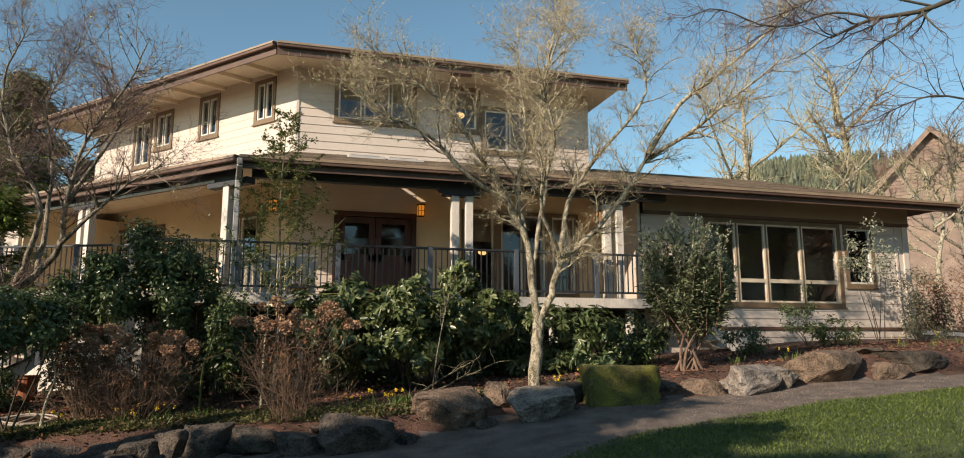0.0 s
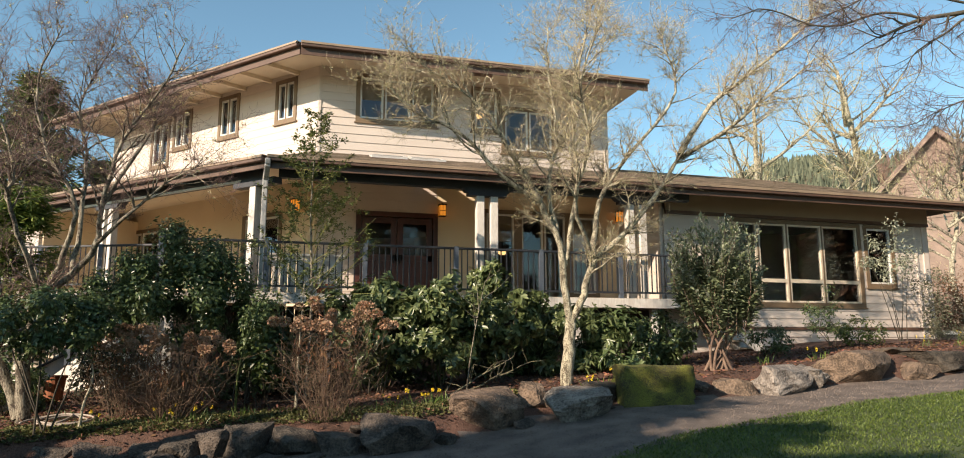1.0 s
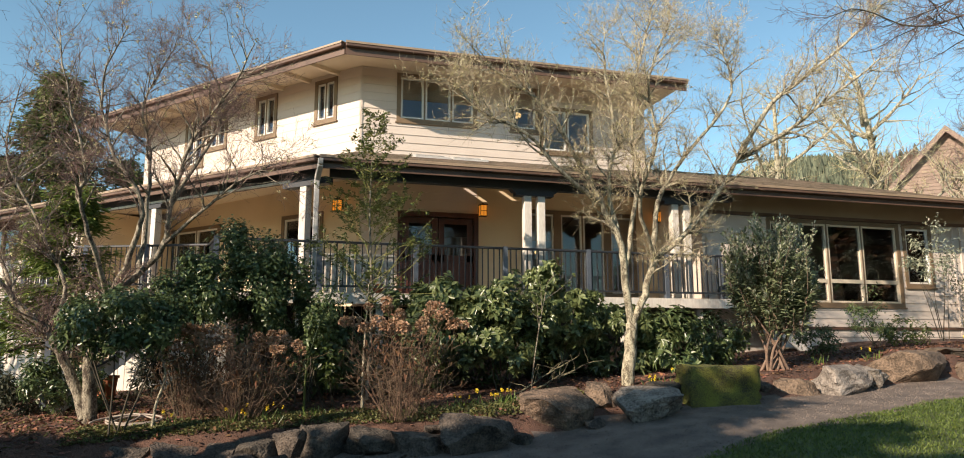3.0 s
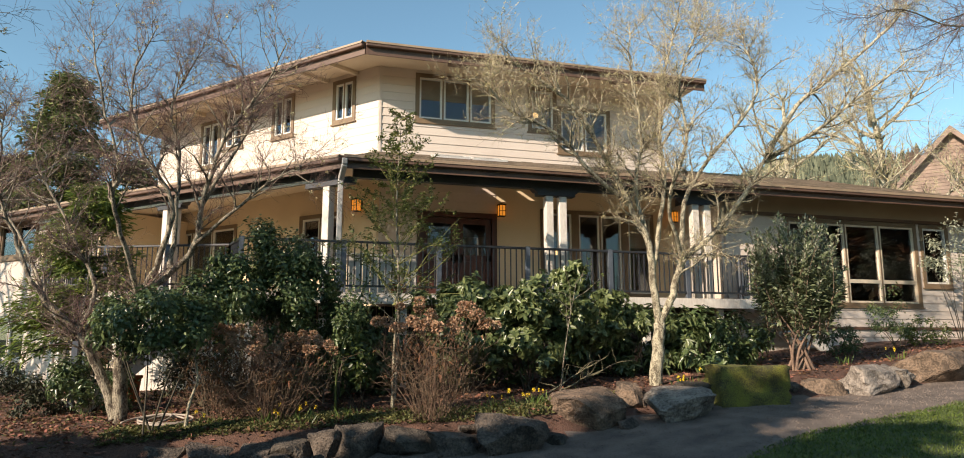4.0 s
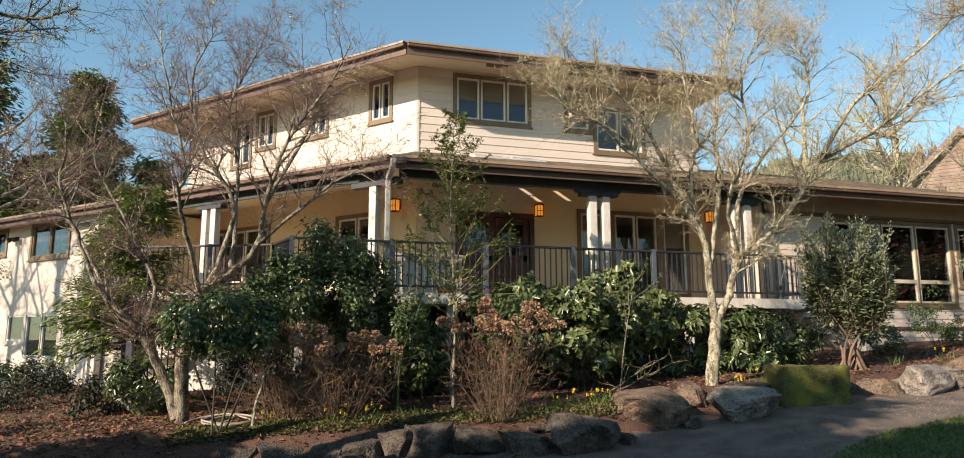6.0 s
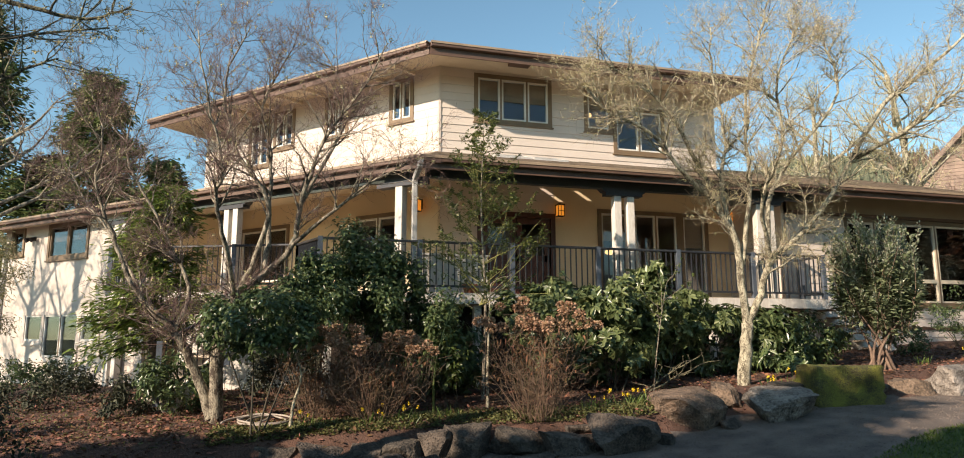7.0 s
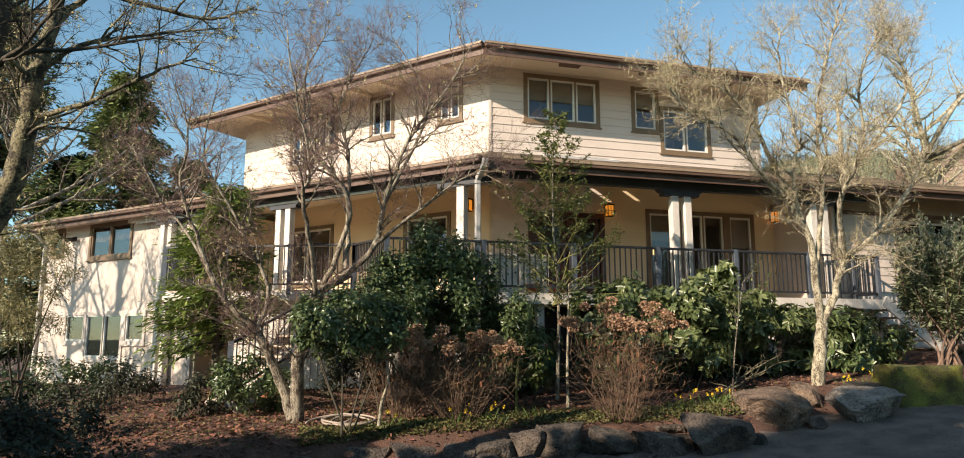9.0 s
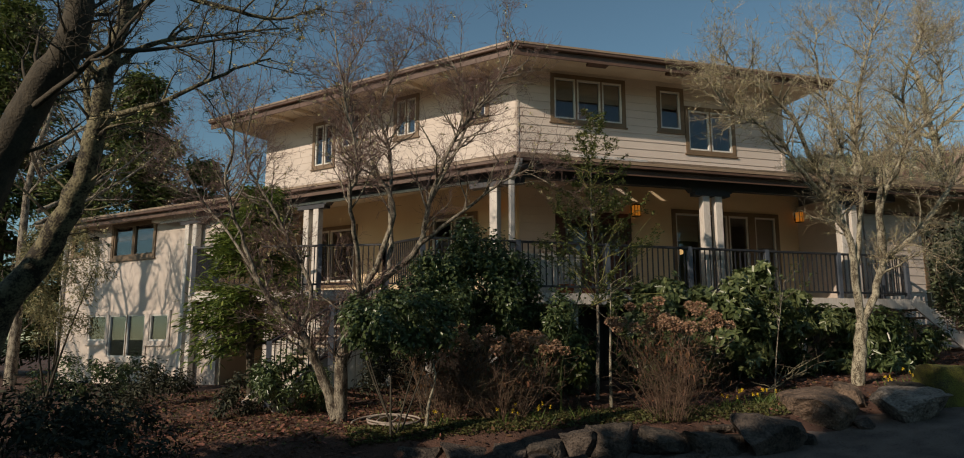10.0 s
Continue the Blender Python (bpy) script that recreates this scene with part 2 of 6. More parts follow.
def tubes(paths, mat, name, parent=None, label=""):
    """One mesh of tapered tubes: each path is (points, radii, sides)."""
    vs, fs = [], []
    for pts, rad, sides in paths:
        base = len(vs)
        pts = [Vector(p) for p in pts]
        ref = Vector((0.31, 0.77, 0.55))
        for i, p in enumerate(pts):
            t = (pts[min(i + 1, len(pts) - 1)] - pts[max(i - 1, 0)])
            t = t.normalized() if t.length > 1e-6 else Vector((0, 0, 1))
            s = t.cross(ref)
            s = s.normalized() if s.length > 1e-3 else Vector((1, 0, 0))
            r = t.cross(s)
            for j in range(sides):
                c = 2 * math.pi * j / sides
                vs.append(p + (s * math.cos(c) + r * math.sin(c)) * rad[i])
        for i in range(len(pts) - 1):
            for j in range(sides):
                a, b = base + i * sides + j, base + i * sides + (j + 1) % sides
                fs.append((a, b, b + sides, a + sides))
        if sides > 3:
            fs.append(tuple(base + (len(pts) - 1) * sides + j for j in range(sides)))
    return mesh_ob(name, vs, fs, mat, parent, label, smooth=True)


def leaves(centres, ways, length, width, mat, name, parent=None, rng=None, fold=0.25, label="", droop=0.2, jitter=0.3, face=None):
    """Folded leaves, two quads each, from arrays of places and directions; face: the way their upper sides look."""
    rng = rng or np.random.default_rng(1)
    c = np.asarray(centres, float)
    w = np.asarray(ways, float)
    n = len(c)
    w = w / (np.linalg.norm(w, axis=1, keepdims=True) + 1e-9)
    side = np.cross(w, (np.array([0, 0, 1.0]) if face is None else np.asarray(face, float)) + rng.normal(0, 0.45 if face is None else 0.3, (n, 3)))
    side /= np.linalg.norm(side, axis=1, keepdims=True) + 1e-9
    upw = np.cross(side, w)
    L = length * (1 + rng.uniform(-jitter, jitter, (n, 1)))
    W = width * (1 + rng.uniform(-jitter, jitter, (n, 1))) / 2
    tip = c + w * L - np.array([0, 0, 1.0]) * L * droop
    l1, l2 = c + w * L * 0.35 + side * W * 0.9 + upw * W * fold, c + w * L * 0.72 + side * W * 0.75 + upw * W * fold - np.array([0, 0, 1.0]) * L * droop * 0.5
    r1, r2 = c + w * L * 0.35 - side * W * 0.9 + upw * W * fold, c + w * L * 0.72 - side * W * 0.75 + upw * W * fold - np.array([0, 0, 1.0]) * L * droop * 0.5
    v = np.stack([c, l1, l2, tip, r2, r1], 1).reshape(-1, 3)
    me = bpy.data.meshes.new(name)
    me.vertices.add(n * 6)
    me.vertices.foreach_set("co", v.ravel())
    base = np.arange(n)[:, None] * 6
    idx = np.concatenate([base + np.array([0, 1, 2, 3]), base + np.array([0, 3, 4, 5])], 1).ravel()
    me.loops.add(n * 8)
    me.loops.foreach_set("vertex_index", idx.astype(np.int32))
    me.polygons.add(n * 2)
    me.polygons.foreach_set("loop_start", (np.arange(n * 2) * 4).astype(np.int32))
    me.update(calc_edges=True)
    me.validate()
    me.materials.append(mat)
    ob = new(name, me)
    ob.parent = parent
    if label:
        tagged(ob, label)
    return ob


# ---- ground ----
BED_EDGE = [(-40.0, 12.0), (-8.0, 11.2), (-5.5, 10.6), (-1.0, 10.0), (1.2, 9.2), (2.6, 9.7), (4.3, 9.9), (6.5, 9.9), (8.6, 10.2), (10.5, 10.0), (14.0, 9.6), (40.0, 10.0)]
LAWN_EDGE = [(-40.0, 5.6), (-3.0, 6.3), (2.1, 6.9), (2.8, 7.0), (4.3, 7.6), (5.9, 7.95), (7.7, 8.3), (9.8, 8.5), (14.0, 8.5), (40.0, 9.0)]


def along(line, x):
    return float(np.interp(x, [p[0] for p in line], [p[1] for p in line]))


def smooth(a, b, v):
    v = min(max((v - a) / (b - a), 0), 1)
    return v * v * (3 - 2 * v)


def height(x, y):
    xx = x if x < 13 else 13 + (x - 13) * 0.3
    rise = 0.05 * xx if xx > 0 else 0.065 * max(xx, -14)
    z = 0.25 + rise + 0.03 * (min(y, 24) - 10)
    e = along(BED_EDGE, x)
    z += (0.2 + 0.016 * min(max(xx, 0), 12)) * smooth(-0.1, 0.7, y - e)
    z -= 0.2 * (1 - smooth(1.0, 4.5, x)) * (1 - smooth(-0.2, 0.5, y - e))
    z += 0.03 * noise.noise((x * 0.6, y * 0.6, 0.0)) + 0.015 * noise.noise((x * 2.1, y * 2.1, 3.0))
    return z


def ground():
    xs = list(np.arange(-15, 17.01, 0.16))
    ys = list(np.arange(1.5, 27.01, 0.16))
    out = [25, 40, 70, 120, 250, 600, 1500]
    xs = [-14 - v for v in reversed(out)] + xs + [16 + v for v in out]
    ys = [-v for v in reversed(out[:]) ] + [-12, -6, -2] + ys + [27 + v for v in out]
    vs = [(x, y, height(max(-60, min(60, x)), y) if abs(x) < 300 and abs(y) < 300 else -4) for y in ys for x in xs]
    nx = len(xs)
    fs = [(j * nx + i, j * nx + i + 1, (j + 1) * nx + i + 1, (j + 1) * nx + i) for j in range(len(ys) - 1) for i in range(nx - 1)]
    ob = mesh_ob("ground", vs, fs, MULCH, smooth=True)
    ob.data.materials.append(GRAVEL)
    ob.data.materials.append(LAWN)
    idx = []
    for f in fs:
        x, y = (vs[f[0]][0] + vs[f[2]][0]) / 2, (vs[f[0]][1] + vs[f[2]][1]) / 2
        wob = 0.12 * noise.noise((x * 1.3, y * 1.3, 5.0))
        if y < along(LAWN_EDGE, x) + wob or y > 60 or abs(x) > 40:
            idx.append(2)
        elif y < along(BED_EDGE, x) + wob:
            idx.append(1)
        else:
            idx.append(0)
    ob.data.polygons.foreach_set("material_index", idx)
    return tagged(ob, "sloping garden ground with bark mulch bed, gravel path and lawn", "ground", kind="structure")


ground()

# ---- house ----
FR = Frame(0.0, 16.45, 0)        # front wall
LF = Frame(0.05, 16.45, 131.5)   # slanting upper wall
KF = Frame(-0.965, 13.45, 134)   # slanting lower eave
RW = Frame(0.0, 14.4, 0)         # low wing at the front


def wall(name, fr, a0, a1, z0, z1, holes, mat, label, thick=0.16):
    bm = bmesh.new()
    xs = sorted({a0, a1, *[h[0] for h in holes], *[h[1] for h in holes]})
    zs = sorted({z0, z1, *[h[2] for h in holes], *[h[3] for h in holes]})
    for i in range(len(xs) - 1):
        for j in range(len(zs) - 1):
            x, z = (xs[i] + xs[i + 1]) / 2, (zs[j] + zs[j + 1]) / 2
            if a0 <= x <= a1 and z0 <= z <= z1 and not any(h[0] < x < h[1] and h[2] < z < h[3] for h in holes):
                box(bm, fr, xs[i], xs[i + 1], -thick, 0, zs[j], zs[j + 1])
    bmesh.ops.remove_doubles(bm, verts=bm.verts, dist=1e-4)
    return tagged(part(name, bm, mat), label, "wall", kind="structure")


def window(name, fr, a0, a1, z0, z1, columns, label, blind=0.0, rails=(), depth=0.0, category="window", sash_mat=None, trim_mat=None):
    """columns: shares of the width; rails: heights of cross bars; blind: share of the height that is covered."""
    w = thing(name, label, category, kind="structure")
    bm = bmesh.new()
    c = 0.1
    for q in ((a0 - c, a1 + c, z1, z1 + c), (a0 - c, a1 + c, z0 - c, z0), (a0 - c, a0, z0, z1), (a1, a1 + c, z0, z1)):
        box(bm, fr, q[0], q[1], depth - 0.06, depth + 0.035, q[2], q[3])
    part("window_frame", bm, trim_mat or TRIM, w, "pale painted casing" if trim_mat else "brown painted casing")
    total, x = sum(columns), a0
    for i, s in enumerate(columns):
        x1 = x + (a1 - a0) * s / total
        e0, e1 = x + (0.02 if i else 0), x1 - (0.02 if i < len(columns) - 1 else 0)
        cells = [z0, *rails, z1]
        for zb, zt in zip(cells[:-1], cells[1:]):
            bm = bmesh.new()
            t = 0.045
            for q in ((e0, e1, zt - t, zt), (e0, e1, zb, zb + t), (e0, e0 + t, zb + t, zt - t), (e1 - t, e1, zb + t, zt - t)):
                box(bm, fr, q[0], q[1], depth - 0.05, depth + 0.01, q[2], q[3])
            sash = part("sash", bm, sash_mat or VINYL, w, "tan sash" if sash_mat == SOFFIT else ("brown sash" if sash_mat else "pale sash"))
            bm = bmesh.new()
            box(bm, fr, e0 + t, e1 - t, depth - 0.035, depth - 0.029, zb + t, zt - t)
            pane = part("pane", bm, GLASS, sash)
            pane.visible_shadow = False
        if i:
            bm = bmesh.new()
            box(bm, fr, x - 0.02, x + 0.02, depth - 0.055, depth + 0.02, z0, z1)
            part("mullion", bm, TRIM, w, "brown mullion")
        x = x1
    bm = bmesh.new()
    box(bm, fr, a0 - c - 0.03, a1 + c + 0.03, depth - 0.05, depth + 0.06, z0 - c - 0.035, z0 - c)
    part("window_sill", bm, trim_mat or TRIM, w)
    if blind:
        bm = bmesh.new()
        zb = z1 - (z1 - z0) * blind
        n = int((z1 - zb) / 0.045)
        for i in range(n):
            z = zb + i * 0.045
            hexa(bm, [fr.p(a, d, zz) for zz, d0 in ((z, -0.075), (z + 0.043, -0.067)) for a, d in ((a0 + 0.03, d0 - 0.008), (a1 - 0.03, d0 - 0.008), (a1 - 0.03, d0), (a0 + 0.03, d0))])
        part("blind", bm, BLIND, w, "brown slatted blind, half lowered")
    return w


# upper storey
H_FRONT_UP = [(1.02, 2.84, 6.76, 7.8), (3.92, 4.5, 6.75, 7.75), (4.72, 6.0, 6.24, 7.3)]
H_LEFT_UP = [(0.86, 1.43, 6.85, 7.78), (3.03, 3.68, 6.8, 7.78), (5.05, 5.7, 6.8, 7.72), (6.05, 6.75, 6.4, 7.6)]
wall("wall_upper_front", FR, 0.05, 7.6, 5.3, 8.12, H_FRONT_UP, CREAM, "cream lap-sided upper front wall")
wall("wall_upper_slant", LF, 0.0, 8.8, 5.3, 8.12, H_LEFT_UP, CREAM, "cream sunlit upper side wall")
window("window_1", FR, *H_FRONT_UP[0], (1, 1.15, 0.95), "brown-trimmed three-pane upper window with half-drawn blinds", blind=0.52)
window("window_2", FR, *H_FRONT_UP[1], (1,), "narrow brown-trimmed upper window with a glowing lamp behind", blind=0.45)
window("window_3", FR, *H_FRONT_UP[2], (1, 1), "brown-trimmed sliding upper window reflecting blue sky")
for i, h in enumerate(H_LEFT_UP):
    window("window_%d" % (4 + i), LF, *h, (1, 1), "small brown-trimmed upper sliding window")
bm = bmesh.new()
box(bm, FR, 0.045, 0.10, 0.0, 0.035, 5.75, 8.0)
tagged(part("trim", bm, CREAM), "cream corner board of the upper storey", "trim", kind="structure")
bm = bmesh.new()
box(bm, FR, 7.5, 7.61, 0.0, 0.035, 5.75, 8.0)
tagged(part("trim", bm, CREAM), "cream corner board of the upper storey", "trim", kind="structure")

UP_TIP = (-0.43, 15.2)
_el = LF.p(9.9, 1.25, 0)
_wl = LF.p(8.8, 0, 0)
UP_OUT = [UP_TIP, (8.15, 15.2), (8.15, 25.5), (0.5, 29.0), (_el.x + 4.2, _el.y + 4.0), (_el.x, _el.y)]
bm = bmesh.new()
for (x0, y0), (x1, y1) in (((7.52, 16.6), (7.52, 24.5)), ((7.52, 24.5), (0.6, 27.5)), ((0.6, 27.5), (_wl.x + 4, _wl.y + 3.6)), ((_wl.x + 4, _wl.y + 3.6), (_wl.x, _wl.y))):
    bar(bm, (x0, y0, 4.05), (x1, y1, 4.05), 0.16, 8.1)
tagged(part("wall_back", bm, CREAM), "cream back walls of the house", "wall", kind="structure")

# floors inside
bm = bmesh.new()
for z in (2.2, 5.25):
    vs = [bm.verts.new((x, y, z)) for x, y in ((0.1, 16.6), (7.3, 16.6), (7.3, 24.4), (0.6, 27.4), (_wl.x + 4, _wl.y + 3.5), (_wl.x + 0.1, _wl.y - 0.05))]
    bm.faces.new(vs)
tagged(part("floor", bm, DARKROOM), "dim interior floors", "floor", kind="structure")


def ring(points, inward, z0, z1):
    """Inner outline of a roof, moved towards the middle."""
    cx, cy = sum(p[0] for p in points) / len(points), sum(p[1] for p in points) / len(points)
    return [(cx + (p[0] - cx) * (1 - inward), cy + (p[1] - cy) * (1 - inward), z1) for p in points]


def upper_roof():
    bm = bmesh.new()
    lo = [bm.verts.new((x, y, 8.0)) for x, y in UP_OUT]
    hi = [bm.verts.new(p) for p in ring(UP_OUT, 0.75, 8.0, 9.3)]
    under = [bm.verts.new((x, y, 7.9)) for x, y in UP_OUT]
    inn = [bm.verts.new((p[0], p[1], 8.12)) for p in ring(UP_OUT, 0.45, 0, 0)]
    n = len(lo)
    for i in range(n):
        j = (i + 1) % n
        bm.faces.new((lo[i], lo[j], hi[j], hi[i]))
        bm.faces.new((lo[i], lo[j], under[j], under[i]))
        bm.faces.new((under[i], under[j], inn[j], inn[i]))
    bm.faces.new(hi)
    bm.faces.new(inn)
    roof = tagged(part("roof_upper", bm, SOFFIT), "low hipped upper roof with deep tan soffit", "roof", kind="structure")
    return roof


upper_roof()


def eave_trim(name, p, q, z, label, out, tall=0.22):
    """Fascia board with a gutter before it."""
    e = thing(name, label, "trim", kind="structure")
    o = Vector(out).normalized()
    p, q = Vector(p), Vector(q)
    bm = bmesh.new()
    drop = Vector((0, 0, z + 0.02 - tall / 2))
    bar(bm, p + o * 0.015 + drop, q + o * 0.015 + drop, 0.035, tall)
    part("fascia", bm, FASCIA, e, "dark brown fascia board")
    bm = bmesh.new()
    bar(bm, p + o * 0.085 + Vector((0, 0, z - 0.04)), q + o * 0.085 + Vector((0, 0, z - 0.04)), 0.10, 0.085)
    bmesh.ops.bevel(bm, geom=bm.edges[:], offset=0.012, segments=1, affect='EDGES')
    part("gutter", bm, FASCIA, e, "brown metal gutter")
    bm = bmesh.new()
    bar(bm, p + o * 0.14 + Vector((0, 0, z + 0.002)), q + o * 0.14 + Vector((0, 0, z + 0.002)), 0.022, 0.03)
    part("gutter_lip", bm, GUTTER, e, "pale rolled gutter lip")
    bm = bmesh.new()
    bar(bm, p + o * 0.05 + Vector((0, 0, z + 0.035)), q + o * 0.05 + Vector((0, 0, z + 0.035)), 0.16, 0.02)
    part("drip_edge", bm, GUTTER, e, "tan metal drip edge")
    return e


eave_trim("eave_upper_front", (UP_TIP[0], UP_TIP[1], 0), (8.15, 15.2, 0), 7.95, "brown fascia and gutter of the upper front eave", FR.n, 0.26)
eave_trim("eave_upper_slant", (UP_TIP[0], UP_TIP[1], 0), (_el.x, _el.y, 0), 7.95, "brown fascia and gutter of the upper side eave", LF.n, 0.26)
# outriggers under the upper eaves
for a in (0.75, 1.75, 2.75, 3.75, 4.75, 5.75, 6.75, 7.75):
    bm = bmesh.new()
    hexa(bm, [LF.p(x, d, z) for x, d, z in ((a - 0.05, 0, 7.9), (a + 0.05, 0, 7.9), (a + 0.05, 1.2, 7.8), (a - 0.05, 1.2, 7.8), (a - 0.05, 0, 8.1), (a + 0.05, 0, 8.1), (a + 0.05, 1.2, 7.93), (a - 0.05, 1.2, 7.93))])
    tagged(part("rafter_tail", bm, SOFFIT), "cream rafter end under the upper side eave", "rafter", "upper eave rafters", "structure")
for a in (1.8, 3.9, 6.0):
    bm = bmesh.new()
    box(bm, FR, a - 0.25, a + 0.25, 0.75, 1.1, 7.84, 7.9)
    tagged(part("eave_vent", bm, FASCIA), "dark eave vent in the upper soffit", "vent", "eave vents", "structure")

# lower roofs: stepped shingle courses between an eave line and a top line
SLOPE = 0.327


def shingles(name, rows, e0, e1, t0, t1, label, seed, holes=()):
    """rows of shingles on the quad e0 e1 (eave) t1 t0 (top)."""
    rng = random.Random(seed)
    e0, e1, t0, t1 = (Vector(p) for p in (e0, e1, t0, t1))
    n = (e1 - e0).cross(t0 - e0).normalized()
    n = n if n.z > 0 else -n
    vs, fs = [], []
    for r in range(rows):
        v0, v1 = r / rows, (r + 1.12) / rows
        v1 = min(v1, 1.0)
        a0, a1 = e0.lerp(t0, v0), e1.lerp(t1, v0)
        b0, b1 = e0.lerp(t0, v1), e1.lerp(t1, v1)
        m = max(2, int((a1 - a0).length / 0.3))
        cuts = [0.0] + sorted(min(0.999, max(0.001, (i + (r % 2) * 0.5 + rng.uniform(-0.25, 0.25)) / m)) for i in range(1, m)) + [1.0]
        for c0, c1 in zip(cuts[:-1], cuts[1:]):
            h = 0.022 + rng.uniform(-0.004, 0.006)
            mid = a0.lerp(a1, (c0 + c1) / 2).lerp(b0.lerp(b1, (c0 + c1) / 2), 0.5)
            if any(x0 - 0.1 < mid.x < x1 + 0.1 and y0 - 0.06 < mid.y < y1 + 0.06 for x0, x1, y0, y1 in holes):
                continue
            p = [a0.lerp(a1, c0) + n * h, a0.lerp(a1, c1) + n * h, b0.lerp(b1, c1) + n * 0.004, b0.lerp(b1, c0) + n * 0.004, a0.lerp(a1, c0), a0.lerp(a1, c1)]
            i = len(vs)
            vs += p
            fs += [(i, i + 1, i + 2, i + 3), (i, i + 4, i + 5, i + 1)]
    # sheathing below, in bands, open under the skylights
    d = Vector((0, 0, -0.06))
    levels = sorted({0.0, 1.0, *[(y - e0.y) / (t0.y - e0.y) for h in holes for y in h[2:]]})
    for v0, v1 in zip(levels[:-1], levels[1:]):
        yc = e0.y + (t0.y - e0.y) * (v0 + v1) / 2
        gaps = sorted((h[0], h[1]) for h in holes if h[2] < yc < h[3])
        lo, hi = (e0.lerp(t0, v0), e1.lerp(t1, v0)), (e0.lerp(t0, v1), e1.lerp(t1, v1))
        stops = [None] + [x for g in gaps for x in g] + [None]
        for x0, x1 in zip(stops[::2], stops[1::2]):
            q = [lo[0].copy(), lo[1].copy(), hi[1].copy(), hi[0].copy()]
            if x0 is not None:
                q[0].x = q[3].x = x0
            if x1 is not None:
                q[1].x = q[2].x = x1
            i = len(vs)
            vs += q + [p + d for p in q]
            fs += [(i, i + 1, i + 2, i + 3), (i + 7, i + 6, i + 5, i + 4), (i, i + 4, i + 5, i + 1), (i + 1, i + 5, i + 6, i + 2), (i + 2, i + 6, i + 7, i + 3), (i + 3, i + 7, i + 4, i)]
    return tagged(mesh_ob(name, vs, fs, SHINGLE), label, "roof", kind="structure")


EZ = 4.86
COR = (-0.965, 13.45, EZ)
TOPC = (0.05, 16.45, 5.84)
SKYLIGHTS = [(1.3, 2.0, 15.56, 15.94), (2.2, 2.9, 15.56, 15.94)]
shingles("roof_porch", 16, COR, (7.35, 13.45, EZ), TOPC, (7.35, 16.45, 5.84), "brown shingled porch roof with some moss", 1, SKYLIGHTS)
shingles("roof_wing", 24, (7.35, 13.45, EZ), (16.5, 13.45, EZ), (7.35, 18.0, 6.35), (13.9, 18.0, 6.35), "brown shingled roof of the low wing", 2)
shingles("roof_wing_back", 6, (16.5, 22.5, EZ), (7.35, 22.5, EZ), (13.9, 18.0, 6.35), (7.35, 18.0, 6.35), "brown shingled back slope of the low wing", 3)
shingles("roof_wing_hip", 12, (16.5, 13.45, EZ), (16.5, 22.5, EZ), (13.9, 18.0, 6.35), (13.9, 18.05, 6.35), "brown shingled hip of the low wing", 5)
_kl = KF.p(16.6, 0, EZ)
_lt = LF.p(8.8, 0, 5.84)
_lt2 = LF.p(15.0, 0, 5.84)
shingles("roof_slant", 16, (_kl.x, _kl.y, EZ), COR, (_lt2.x, _lt2.y, 5.84), TOPC, "brown shingled side roof", 4)
_g = KF.p(16.6, 0, 0)
eave_trim("eave_front", (COR[0], COR[1], 0), (16.5, 13.45, 0), EZ, "brown fascia and tan gutter of the porch eave", FR.n)
eave_trim("eave_slant", (COR[0], COR[1], 0), (_g.x, _g.y, 0), EZ, "brown fascia and tan gutter of the side eave", KF.n)

# porch ceilings, with two narrow slots below the skylights
def ceiling_z(y):
    return 4.74 + (y - 13.5) * 0.16


bm = bmesh.new()
SLOTS = [(2.42, 2.55, 16.1, 16.36), (3.3, 3.43, 16.16, 16.38)]
_ys = [13.5, 16.1, 16.16, 16.36, 16.38, 16.45]
for y0, y1 in zip(_ys[:-1], _ys[1:]):
    cuts = [COR[0] + 0.02, 0.3] + [x for q in SLOTS if q[2] < (y0 + y1) / 2 < q[3] for x in q[:2]] + [7.95]
    ends = [(cuts[0], cuts[1])] + [(cuts[k], cuts[k + 1]) for k in range(1, len(cuts) - 1, 2)]
    for x0, x1 in ends:
        l0, l1 = (COR[0] + 0.02 + (0.03 - COR[0]) * (y - 13.5) / 2.95 if x0 < 0 else x0 for y in (y0, y1))
        bm.faces.new([bm.verts.new(p) for p in ((l0, y0, ceiling_z(y0)), (x1, y0, ceiling_z(y0)), (x1, y1, ceiling_z(y1)), (l1, y1, ceiling_z(y1)))])
bm.faces.new([bm.verts.new(p) for p in ((7.95, 13.5, 4.74), (16.4, 13.5, 4.74), (16.4, 14.35, ceiling_z(14.35)), (7.95, 14.35, ceiling_z(14.35)))])
_c1, _c2 = KF.p(16.4, -0.05, 4.72), LF.p(15.0, -0.1, 4.95)
bm.faces.new([bm.verts.new(p) for p in ((COR[0] + 0.02, 13.5, 4.74), (0.05, 16.45, ceiling_z(16.45)), _c2, _c1)])
tagged(part("ceiling", bm, SOFFIT), "tan porch ceiling", "ceiling", kind="structure")

